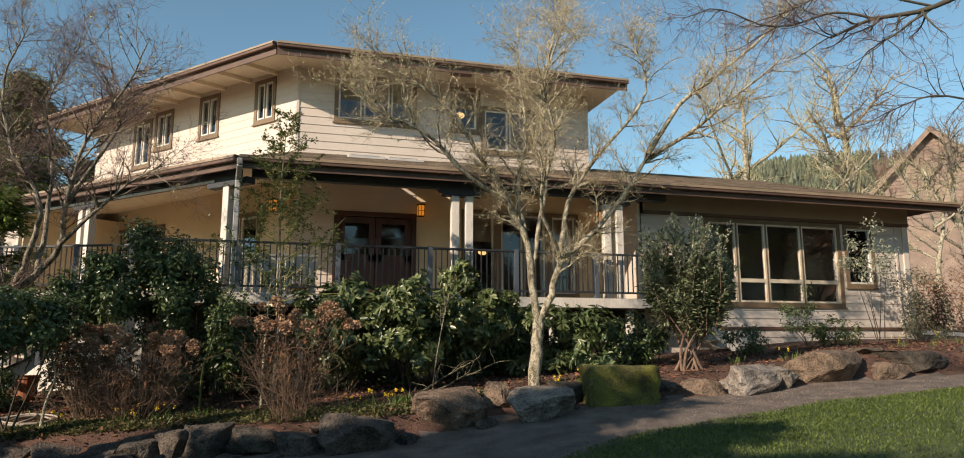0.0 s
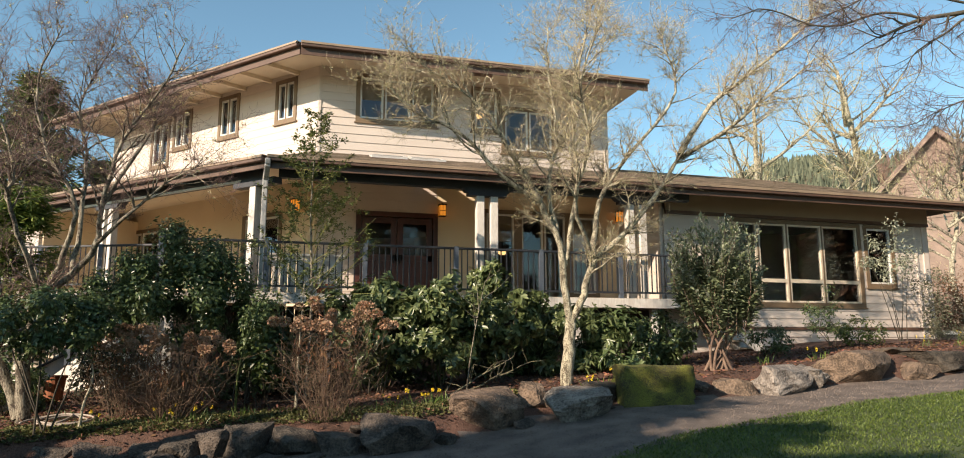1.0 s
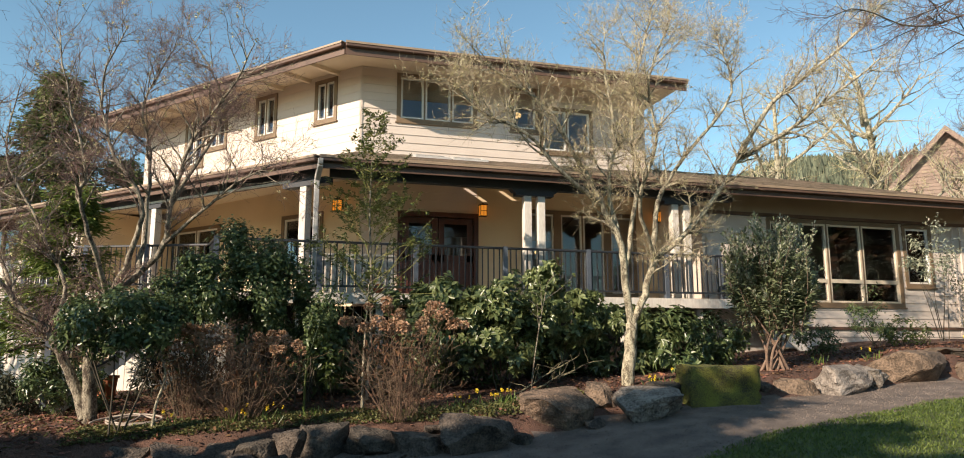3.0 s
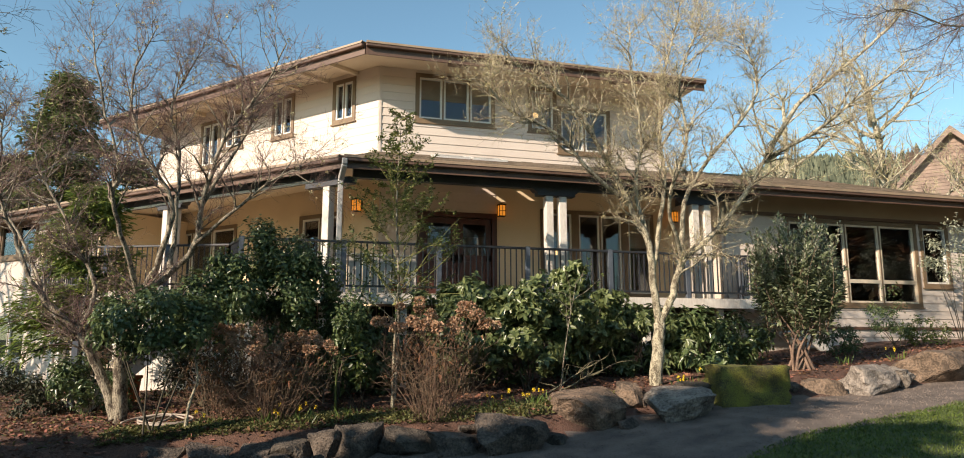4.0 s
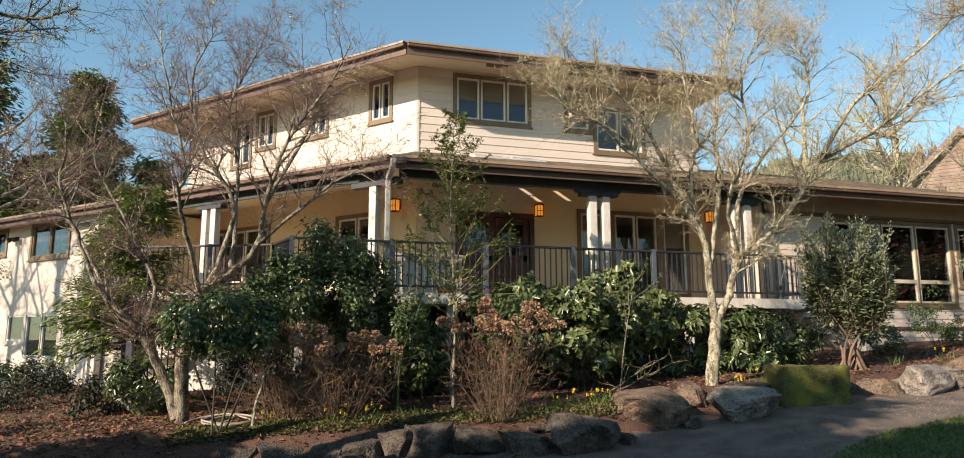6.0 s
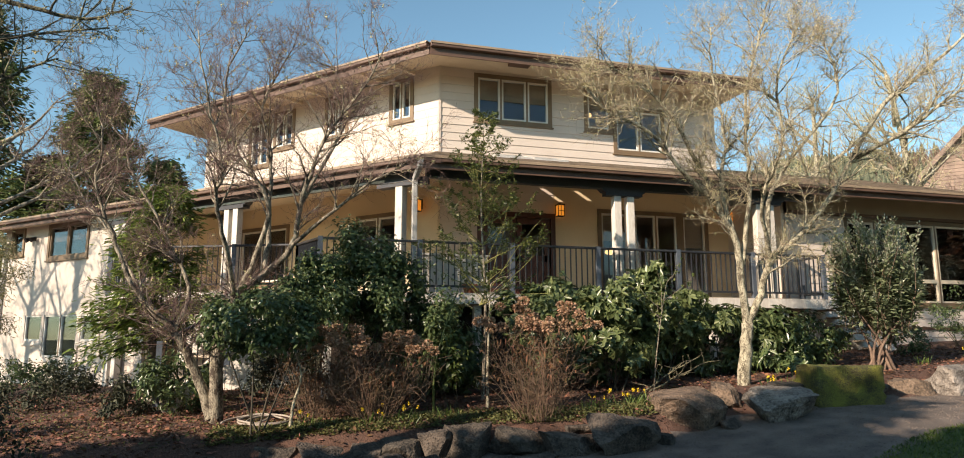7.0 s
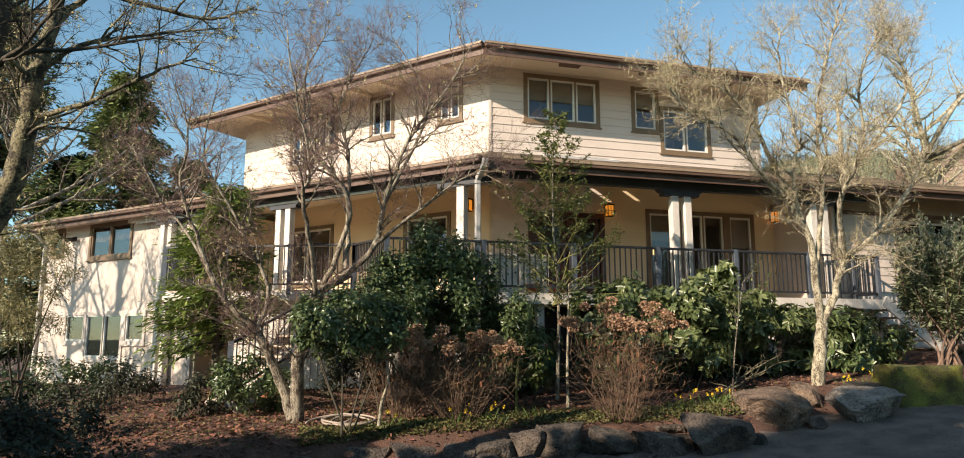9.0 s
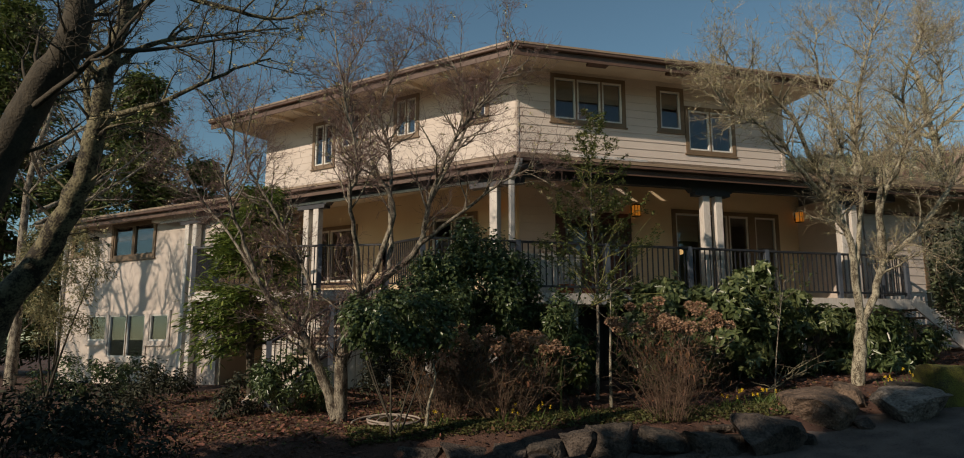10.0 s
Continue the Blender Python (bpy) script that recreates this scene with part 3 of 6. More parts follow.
# porch walls
H_PORCH = [(1.12, 2.86, 2.33, 4.36), (4.22, 4.95, 2.6, 4.57), (5.15, 6.33, 2.38, 4.57), (6.53, 7.16, 2.6, 4.57)]
wall("wall_porch_front", FR, 0.05, 7.95, 0.0, 5.3, H_PORCH, TAN, "tan porch wall with red doors and windows")
H_PSIDE = [(1.2, 2.45, 3.2, 4.42), (5.1, 7.9, 3.0, 4.45)]
wall("wall_porch_slant", LF, 0.0, 9.2, 0.0, 5.3, H_PSIDE, TAN, "tan porch side wall with brown-framed windows")
window("window_8", FR, *H_PORCH[1], (1,), "brown-trimmed porch window beside the glass door", blind=0.35)
window("window_9", FR, *H_PORCH[2], (1, 1), "brown-trimmed sliding glass door on the porch", category="glass door")
window("window_10", FR, *H_PORCH[3], (1,), "brown-trimmed porch window beside the glass door", blind=0.4)
window("window_11", LF, *H_PSIDE[0], (1, 1), "brown-trimmed porch side window")
window("window_12", LF, *H_PSIDE[1], (1, 1, 1), "wide brown-trimmed porch side window")


def red_door():
    d = thing("door_1", "dark red panelled double entrance door with glass lights, closed", "door", kind="structure")
    bm = bmesh.new()
    for q in ((1.0, 1.12, 2.33, 4.48), (2.86, 2.98, 2.33, 4.48), (1.12, 2.86, 4.36, 4.48)):
        box(bm, FR, q[0], q[1], -0.08, 0.04, q[2], q[3])
    part("door_frame", bm, DOORRED, d)
    for a0, a1 in ((1.13, 1.98), (2.0, 2.85)):
        bm = bmesh.new()
        for q in ((a0, a1, 2.35, 2.55), (a0, a1, 3.3, 3.45), (a0, a1, 4.2, 4.35), (a0, a0 + 0.14, 2.55, 4.2), (a1 - 0.14, a1, 2.55, 4.2), (a0 + 0.36, a1 - 0.36, 2.55, 3.3)):
            box(bm, FR, q[0], q[1], -0.07, -0.02, q[2], q[3])
        box(bm, FR, a0 + 0.14, a1 - 0.14, -0.06, -0.045, 2.55, 3.3)
        leaf = part("door_leaf", bm, DOORRED, d, "dark red panelled leaf")
        bm = bmesh.new()
        box(bm, FR, a0 + 0.14, a1 - 0.14, -0.05, -0.044, 3.45, 4.2)
        pane = part("pane", bm, GLASS, leaf)
        pane.visible_shadow = False
        bm = bmesh.new()
        x = a1 - 0.07 if a0 < 1.5 else a0 + 0.07
        box(bm, FR, x - 0.02, x + 0.02, -0.02, 0.05, 3.25, 3.4)
        part("door_handle", bm, IRON, leaf, "dark metal handle")


red_door()

# low wing
H_WING = [(9.75, 13.55, 2.34, 4.28), (13.85, 14.6, 2.85, 4.28)]
wall("wall_wing_front", RW, 7.95, 15.8, 0.3, 4.85, H_WING, CREAM, "cream lap-sided wall of the low wing")
window("window_13", RW, *H_WING[0], (0.8, 0.85, 1.05, 1.1), "wide brown-trimmed picture window of the low wing", rails=(2.87,), sash_mat=SOFFIT)
window("window_14", RW, *H_WING[1], (1,), "brown-trimmed side window of the low wing")
bm = bmesh.new()
bar(bm, (7.95, 14.4, 2.6), (7.95, 16.45, 2.6), 0.16, 4.6)
bar(bm, (15.8, 14.4, 2.6), (15.8, 19.2, 2.6), 0.16, 4.5)
bar(bm, (7.95, 19.2, 2.6), (15.8, 19.2, 2.6), 0.16, 4.5)
tagged(part("wall_wing_sides", bm, CREAM), "cream side walls of the low wing", "wall", kind="structure")
bm = bmesh.new()
bm.faces.new([bm.verts.new(p) for p in ((8, 14.5, 1.9), (15.7, 14.5, 1.9), (15.7, 19.1, 1.9), (8, 19.1, 1.9))])
tagged(part("floor", bm, DARKROOM), "dim floor inside the low wing", "floor", kind="structure")
bm = bmesh.new()
box(bm, RW, 15.66, 15.82, 0.0, 0.04, 1.3, 4.7)
box(bm, RW, 15.40, 15.46, 0.0, 0.035, 1.5, 4.7)
tagged(part("trim", bm, CREAM), "cream corner boards of the low wing", "trim", kind="structure")
bm = bmesh.new()
box(bm, RW, 8.03, 15.86, 0.0, 0.06, 4.47, ceiling_z(14.34))
tagged(part("frieze", bm, FRIEZE), "plain brown frieze board under the low wing's eave", "trim", kind="structure")
bm = bmesh.new()
box(bm, RW, 8.03, 15.86, 0.0, 0.075, 4.39, 4.468)
tagged(part("trim", bm, FASCIA), "dark brown head board over the wing windows", "trim", kind="structure")
bm = bmesh.new()
box(bm, RW, 7.95, 15.8, 0.0, 0.05, 1.68, 1.74)
tagged(part("trim", bm, FASCIA), "dark drip board along the foot of the siding", "trim", kind="structure")

# two-storey wing at the lower side
H_SIDE = [(13.49, 14.36, 1.4, 2.12), (11.7, 13.35, 0.95, 2.12), (10.72, 11.5, 1.4, 2.12), (11.6, 13.45, 3.78, 4.68), (14.95, 15.5, 4.0, 4.66)]
SW = Frame(*KF.p(0, -0.5, 0).xy, 134)
wall("wall_side_wing", SW, 8.77, 16.0, -0.6, 4.84, H_SIDE, STUCCO, "cream sunlit wall of the two-storey side wing")
for i, h in enumerate(H_SIDE):
    window("window_%d" % (15 + i), SW, *h, (1, 1) if i in (1, 3) else (1,), "pale-framed lower window" if i in (0, 2) else ("sliding glass door at ground level" if i == 1 else "brown-trimmed upper window of the side wing"), blind=0.5 if i == 3 else 0.0, trim_mat=CREAM if i < 3 else None, sash_mat=None if i < 3 else TRIM)
bm = bmesh.new()
for k in (8.77, 16.0):
    a, b = SW.p(k, -0.08, 2.1), SW.p(k, -3.0, 2.1)
    bar(bm, a, b, 0.16, 5.4)
bar(bm, SW.p(8.77, -3.0, 2.1), SW.p(16, -3.0, 2.1), 0.16, 5.4)
tagged(part("wall_side_wing_ends", bm, TAN), "tan end walls of the side wing", "wall", kind="structure")
bm = bmesh.new()
box(bm, SW, 8.85, 15.9, -2.9, -0.18, 2.6, 2.7)
tagged(part("floor", bm, DARKROOM), "dim floor inside the side wing", "floor", kind="structure")

# ---- deck, railings, posts ----
DZ = 2.33
SZ = 2.5


def deck():
    d = thing("deck", "weathered raised porch deck with pale edge board", "deck", kind="structure")
    for i in range(19):
        bm = bmesh.new()
        box(bm, FR, -2.75, 8.3, 0.02 + i * 0.15, 0.16 + i * 0.15, DZ - 0.04, DZ)
        part("plank", bm, DECK, d)
    bm = bmesh.new()
    box(bm, FR, -2.8, 8.32, 2.87, 2.91, DZ - 0.21, DZ - 0.01)
    part("edge_board", bm, WHITE, d, "weathered white edge board")
    bm = bmesh.new()
    for a in np.arange(-2.4, 8.3, 0.6):
        box(bm, FR, a, a + 0.05, 0.05, 2.85, DZ - 0.22, DZ - 0.045)
    part("joist", bm, DECK, d)
    for a in (-2.6, 0.2, 3.4, 5.4, 7.2):
        bm = bmesh.new()
        box(bm, FR, a, a + 0.14, 2.6, 2.74, 0.0, DZ - 0.23)
        part("deck_post", bm, WHITE, d, "weathered white deck post")
    # side deck, a step higher
    p0, p1 = KF.p(3.3, -0.25, 0), KF.p(7.3, 1.4, 0)
    q0, q1 = LF.p(0.8, 0.02, 0), LF.p(8.9, 0.02, 0)
    n = 16
    for i in range(n):
        t0, t1 = i / n, (i + 0.95) / n
        bm = bmesh.new()
        hexa(bm, [p.lerp(q, t) + Vector((0, 0, z)) for z in (SZ - 0.04, SZ) for p, q, t in ((p0, q0, t0), (p1, q1, t0), (p1, q1, t1), (p0, q0, t1))])
        part("plank", bm, DECK, d)
    bm = bmesh.new()
    bar(bm, p0 + Vector((0, 0, SZ - 0.13)), p1 + Vector((0, 0, SZ - 0.13)), 0.04, 0.2)
    part("edge_board", bm, WHITE, d, "weathered white edge board")
    bm = bmesh.new()
    bar(bm, p1 + Vector((0, 0, SZ - 0.15)), q1 + Vector((0, 0, SZ - 0.15)), 0.05, 0.24)
    part("edge_board", bm, FASCIA, d, "brown edge beam")
    return p0, p1, SW.p(8.9, 0.06, 0)


SIDE0, SIDE1, SIDE2 = deck()


def skirt(p, q, z1, label, mat=None):
    """Upright boards that close the space under the deck."""
    s = thing("deck_skirt", label, "skirting", kind="structure")
    p, q = Vector(p).to_3d(), Vector(q).to_3d()
    n = int((q - p).length / 0.16)
    t = (q - p).normalized()
    o = Vector((-t.y, t.x, 0)) * 0.02
    for i in range(n):
        a, b = p.lerp(q, i / n), p.lerp(q, (i + 0.93) / n)
        foot = height(a.x, a.y) - 0.1
        bm = bmesh.new()
        hexa(bm, [c + d + Vector((0, 0, z)) for z in (foot, z1) for c, d in ((a, -o), (b, -o), (b, o), (a, o))])
        part("board", bm, mat or SHADEBOARD, s)


# added boards: they hide the lit wall and act as under-deck shade
skirt((-2.6, 14.25), (7.9, 14.25), DZ - 0.23, "added dark boards in place of the shade under the front porch deck")
_s0, _s1 = SIDE0.lerp(SIDE1, 0.02) + LF.n * -0.45, SIDE1.lerp(SIDE0, 0.3) + LF.n * -0.45
skirt(_s0.xy, _s1.xy, SZ - 0.2, "weathered white boards under the side porch deck", WHITE)

_bm = bmesh.new()
bmesh.ops.create_cube(_bm, size=1.0, matrix=Matrix.Diagonal((0.022, 0.022, 0.80, 1)))
BALUSTER = bpy.data.meshes.new("baluster")
_bm.to_mesh(BALUSTER)
_bm.free()
BALUSTER.materials.append(RAIL)


def railing(p, q, z, label, posts, height_=0.95, rise=0.0, first=0):
    r = thing("railing", label, "railing", group="porch railings")
    p, q = Vector(p).to_3d(), Vector(q).to_3d()
    p.z, q.z = z, z + rise
    up = Vector((0, 0, 1))
    bm = bmesh.new()
    bar(bm, p + up * height_, q + up * height_, 0.075, 0.045)
    bmesh.ops.bevel(bm, geom=bm.edges[:], offset=0.008, segments=1, affect='EDGES')
    part("top_rail", bm, RAIL, r, "dark handrail")
    bm = bmesh.new()
    bar(bm, p + up * 0.12, q + up * 0.12, 0.045, 0.04)
    part("bottom_rail", bm, RAIL, r)
    n = int((q - p).length / 0.118)
    for i in range(1, n):
        c = p.lerp(q, i / n)
        b = new("baluster", BALUSTER)
        b.parent = r
        b.location = c + up * 0.53
    for i in range(first, posts + 1):
        c = p.lerp(q, i / posts)
        bm = bmesh.new()
        hexa(bm, [c + Vector((x * 0.045, y * 0.045, zz)) for zz in (-0.1, height_ + 0.035) for x, y in ((-1, -1), (1, -1), (1, 1), (-1, 1))])
        part("railing_post", bm, RAILBLUE, r, "blue-grey railing post")
    return r


railing((-2.72, 13.62), (8.25, 13.62), DZ, "dark metal front porch railing with blue-grey posts", 6)
railing((8.25, 13.62), (8.25, 14.3), DZ, "short dark railing at the end of the porch", 1, first=1)
railing(SIDE0.xy, SIDE1.xy, SZ, "dark railing along the side porch", 3)
railing(SIDE1.xy, SIDE2.xy, SZ, "short dark railing across the side porch's end", 1, first=1)
railing((-2.72, 13.62), (SIDE0.x, SIDE0.y), DZ, "dark railing at the porch corner", 2, rise=SZ - DZ, first=2)


def post(fr, a, d, top, foot, w=0.14):
    bm = bmesh.new()
    box(bm, fr, a - w / 2, a + w / 2, d - w / 2, d + w / 2, foot, top)
    bmesh.ops.bevel(bm, geom=bm.edges[:], offset=0.008, segments=1, affect='EDGES')
    return bm


def post_pair(fr, a, d, foot, gap=0.30):
    t = thing("porch_post", "pair of weathered white porch posts under a dark bracket", "post", group="porch posts")
    for s in (-gap / 2, gap / 2):
        part("shaft", post(fr, a + s, d, 4.43, foot, 0.165), WHITE, t)
    bm = bmesh.new()
    box(bm, fr, a - 0.42, a + 0.42, d - 0.1, d + 0.1, 4.43, 4.5)
    hexa(bm, [fr.p(a + x, d + y, z) for z, s in ((4.5, 0.46), (4.58, 0.54)) for x, y in ((-s, -0.1), (s, -0.1), (s, 0.1), (-s, 0.1))])
    part("bracket", bm, BEAM, t, "dark slate-blue bracket")


PF = Frame(0.0, 13.85, 0)


def parapet(x0, x1, y, tall, label):
    p = thing("parapet", label, "parapet", kind="structure")
    n = int((x1 - x0) / 0.14)
    for i in range(n):
        bm = bmesh.new()
        a = x0 + (x1 - x0) * i / n
        hexa(bm, [(a + dx, y + dy, z) for z in (DZ, DZ + tall) for dx, dy in ((0.004, 0), ((x1 - x0) / n - 0.004, 0), ((x1 - x0) / n - 0.004, 0.03), (0.004, 0.03))])
        part("board", bm, WHITE, p)
    bm = bmesh.new()
    hexa(bm, [(a, b, z) for z in (DZ + tall, DZ + tall + 0.04) for a, b in ((x0 - 0.02, y - 0.03), (x1 + 0.02, y - 0.03), (x1 + 0.02, y + 0.08), (x0 - 0.02, y + 0.08))])
    part("cap", bm, WHITE, p)


parapet(-0.95, 0.55, 13.98, 0.74, "low white boarded parapet behind the porch railing")
post_pair(PF, 3.475, 0.0, DZ)
post_pair(PF, 6.95, 0.0, DZ)
post_pair(KF, 5.5, -0.35, SZ, 0.3)
post_pair(KF, 9.75, -0.35, 0.0, 0.3)
_t = thing("porch_post", "weathered white corner porch post under a dark bracket", "post", group="porch posts")
part("shaft", post(KF, 0.66, -0.34, 4.43, 0.0, 0.17), WHITE, _t)
bm = bmesh.new()
box(bm, KF, 0.05, 1.2, -0.44, -0.24, 4.43, 4.56)
part("bracket", bm, BEAM, _t, "dark slate-blue bracket")
for fr, a0, a1, d0, d1, lab in ((PF, -0.75, 8.3, -0.08, 0.08, "dark beam over the front porch posts"), (KF, 0.4, 11.0, -0.43, -0.27, "dark beam over the side porch posts")):
    bm = bmesh.new()
    box(bm, fr, a0, a1, d0, d1, 4.57, 4.78)
    tagged(part("porch_beam", bm, BEAM), lab, "beam", kind="structure")

bm = bmesh.new()
box(bm, KF, 1.0, 11.0, -0.262, -0.232, 4.535, 4.585)
tagged(part("trim", bm, WHITE), "thin white board along the foot of the side beam", "trim", kind="structure")


def downspout(points, label, w=0.085):
    bm = bmesh.new()
    for p, q in zip(points[:-1], points[1:]):
        bar(bm, p, q, w, w)
    bmesh.ops.bevel(bm, geom=bm.edges[:], offset=0.012, segments=1, affect='EDGES')
    tagged(part("downspout", bm, PIPE), label, "downspout", "downspouts")


downspout([(-0.95, 13.33, 4.83), (-0.95, 13.36, 4.72), (-0.99, 13.70, 4.5), (-0.99, 13.70, 0.3)], "pale grey downspout at the porch corner", 0.10)
_a, _b = KF.p(15.85, 0.05, 4.8), SW.p(15.8, 0.07, 4.3)
downspout([_a, _b, SW.p(15.85, 0.07, 0.1)], "pale downspout on the side wing")
_a = SW.p(9.6, 0.06, 4.5)
downspout([_a, SW.p(9.6, 0.06, 0.0)], "pale downspout on the side wing")

# side wing soffit beam visible under the eave
bm = bmesh.new()
box(bm, KF, 9.6, 11.4, -0.42, -0.25, 4.6, 4.74)
tagged(part("porch_beam", bm, WHITE), "white beam end beside the side porch", "beam", kind="structure")


def lantern(p, n):
    p, n = Vector(p), Vector(n)
    t = thing("wall_lantern", "square black-framed wall lantern with glowing amber glass", "lamp", group="porch lanterns")
    u = Vector((-n.y, n.x, 0))
    c = p + n * 0.16
    def blk(bm, x0, x1, y0, y1, z0, z1):
        hexa(bm, [c + u * x + n * y + Vector((0, 0, z)) for z in (z0, z1) for x, y in ((x0, y0), (x1, y0), (x1, y1), (x0, y1))])
    bm = bmesh.new()
    blk(bm, -0.075, 0.075, -0.075, 0.075, -0.13, 0.12)
    part("glass", bm, AMBER, t, "glowing amber glass")
    bm = bmesh.new()
    for x in (-0.085, 0.07):
        for y in (-0.085, 0.07):
            blk(bm, x, x + 0.015, y, y + 0.015, -0.15, 0.14)
    blk(bm, -0.095, 0.095, -0.095, 0.095, 0.125, 0.15)
    blk(bm, -0.085, 0.085, -0.085, 0.085, -0.15, -0.135)
    blk(bm, -0.085, 0.085, 0.076, 0.084, -0.02, -0.008)
    blk(bm, -0.005, 0.005, 0.076, 0.084, -0.13, 0.12)
    part("cage", bm, IRON, t, "black metal cage")
    bm = bmesh.new()
    blk(bm, -0.06, 0.06, -0.16, -0.14, -0.08, 0.16)
    blk(bm, -0.02, 0.02, -0.14, 0.0, 0.15, 0.18)
    part("wall_bracket", bm, IRON, t)


lantern((3.06, 16.45, 4.55), (0, -1, 0))
lantern((7.83, 16.45, 4.62), (0, -1, 0))
_p = LF.p(0.5, 0, 4.58)
lantern(_p, LF.n)

# lamp seen in a room
def globe_lamp(p, label):
    t = thing("pendant_lamp", label, "lamp")
    bm = bmesh.new()
    bmesh.ops.create_uvsphere(bm, u_segments=16, v_segments=8, radius=0.13, matrix=Matrix.Translation(p) @ Matrix.Diagonal((1, 1, 0.6, 1)))
    part("shade", bm, WARM, t, "glowing warm shade", True)
    bm = bmesh.new()
    bar(bm, (p[0], p[1], p[2] + 0.06), (p[0], p[1], p[2] + 0.5), 0.015, 0.015)
    part("rod", bm, IRON, t)


globe_lamp((4.25, 17.2, 7.35), "pendant lamp with warm glowing shade behind the upper window")
globe_lamp((5.0, 17.6, 3.75), "pendant lamp with warm glowing shade inside the porch room")


def spotlights(p):
    t = thing("flood_light", "small twin-headed dark flood light under the side eave", "lamp")
    bm = bmesh.new()
    box(bm, SW, p - 0.06, p + 0.06, 0, 0.05, 4.33, 4.45)
    part("base", bm, IRON, t)
    for s in (-0.13, 0.13):
        bm = bmesh.new()
        m = Matrix.Translation(SW.p(p + s, 0.14, 4.36)) @ SW.n.to_track_quat('Z', 'Y').to_matrix().to_4x4() @ Matrix.Rotation(0.5, 4, 'X')
        bmesh.ops.create_cone(bm, cap_ends=True, segments=12, radius1=0.045, radius2=0.075, depth=0.15, matrix=m)
        part("head", bm, IRON, t)


spotlights(14.3)

# low skylights on the porch roof
for x0, x1, y0, y1 in SKYLIGHTS:
    t = thing("skylight", "low flat skylight with a pale metal frame on the porch roof", "skylight", group="porch skylights")

    def slope(x, y, up):
        return Vector((x, y, EZ + (y - 13.45) * SLOPE + up))
    bm = bmesh.new()
    for q in ((x0 - 0.07, x1 + 0.07, y0 - 0.07, y0), (x0 - 0.07, x1 + 0.07, y1, y1 + 0.07), (x0 - 0.07, x0, y0, y1), (x1, x1 + 0.07, y0, y1)):
        hexa(bm, [slope(x, y, h) for h in (-0.02, 0.075) for x, y in ((q[0], q[2]), (q[1], q[2]), (q[1], q[3]), (q[0], q[3]))])
    part("skylight_frame", bm, PIPE, t, "pale metal frame")
    bm = bmesh.new()
    hexa(bm, [slope(x, y, h) for h in (0.062, 0.07) for x, y in ((x0, y0), (x1, y0), (x1, y1), (x0, y1))])
    part("pane", bm, GLASS, t).visible_shadow = False
    bm = bmesh.new()
    hexa(bm, [slope(x, y, h) for h in (0.015, 0.03) for x, y in ((x0 - 0.12, y0 - 0.16), (x1 + 0.12, y0 - 0.16), (x1 + 0.12, y0 - 0.071), (x0 - 0.12, y0 - 0.071))])
    part("flashing", bm, FASCIA, t)


def stair(p, q, width, z0, z1, label, side):
    """A straight stair from the high end p to the low end q with stringers and treads."""
    s = thing("stair", label, "stair")
    p, q = Vector((*p, z1)), Vector((*q, z0))
    w = Vector(side).normalized() * width
    for o in (Vector((0, 0, 0)), w):
        bm = bmesh.new()
        bar(bm, p + o, q + o, 0.05, 0.24)
        part("stringer", bm, WHITE, s, "white stringer")
    n = max(3, round((z1 - z0) / 0.18))
    for i in range(n):
        c = p.lerp(q, (i + 0.5) / n)
        bm = bmesh.new()
        bar(bm, c + Vector((0, 0, 0.06)), c + w + Vector((0, 0, 0.06)), 0.27, 0.04)
        part("tread", bm, DECK, s)
    return s


stair((8.3, 13.55), (10.0, 13.55), 0.7, 1.1, 2.3, "white wooden stair beside the low wing", (0, 1, 0))
stair((-3.1, 14.9), (-5.2, 13.9), 1.1, 0.25, 2.3, "white wooden stair below the porch corner", (-0.45, 0.9, 0))
railing((-5.3, 13.8), (-3.2, 14.8), 0.45, "pale stair railing below the porch corner", 2, rise=1.3)

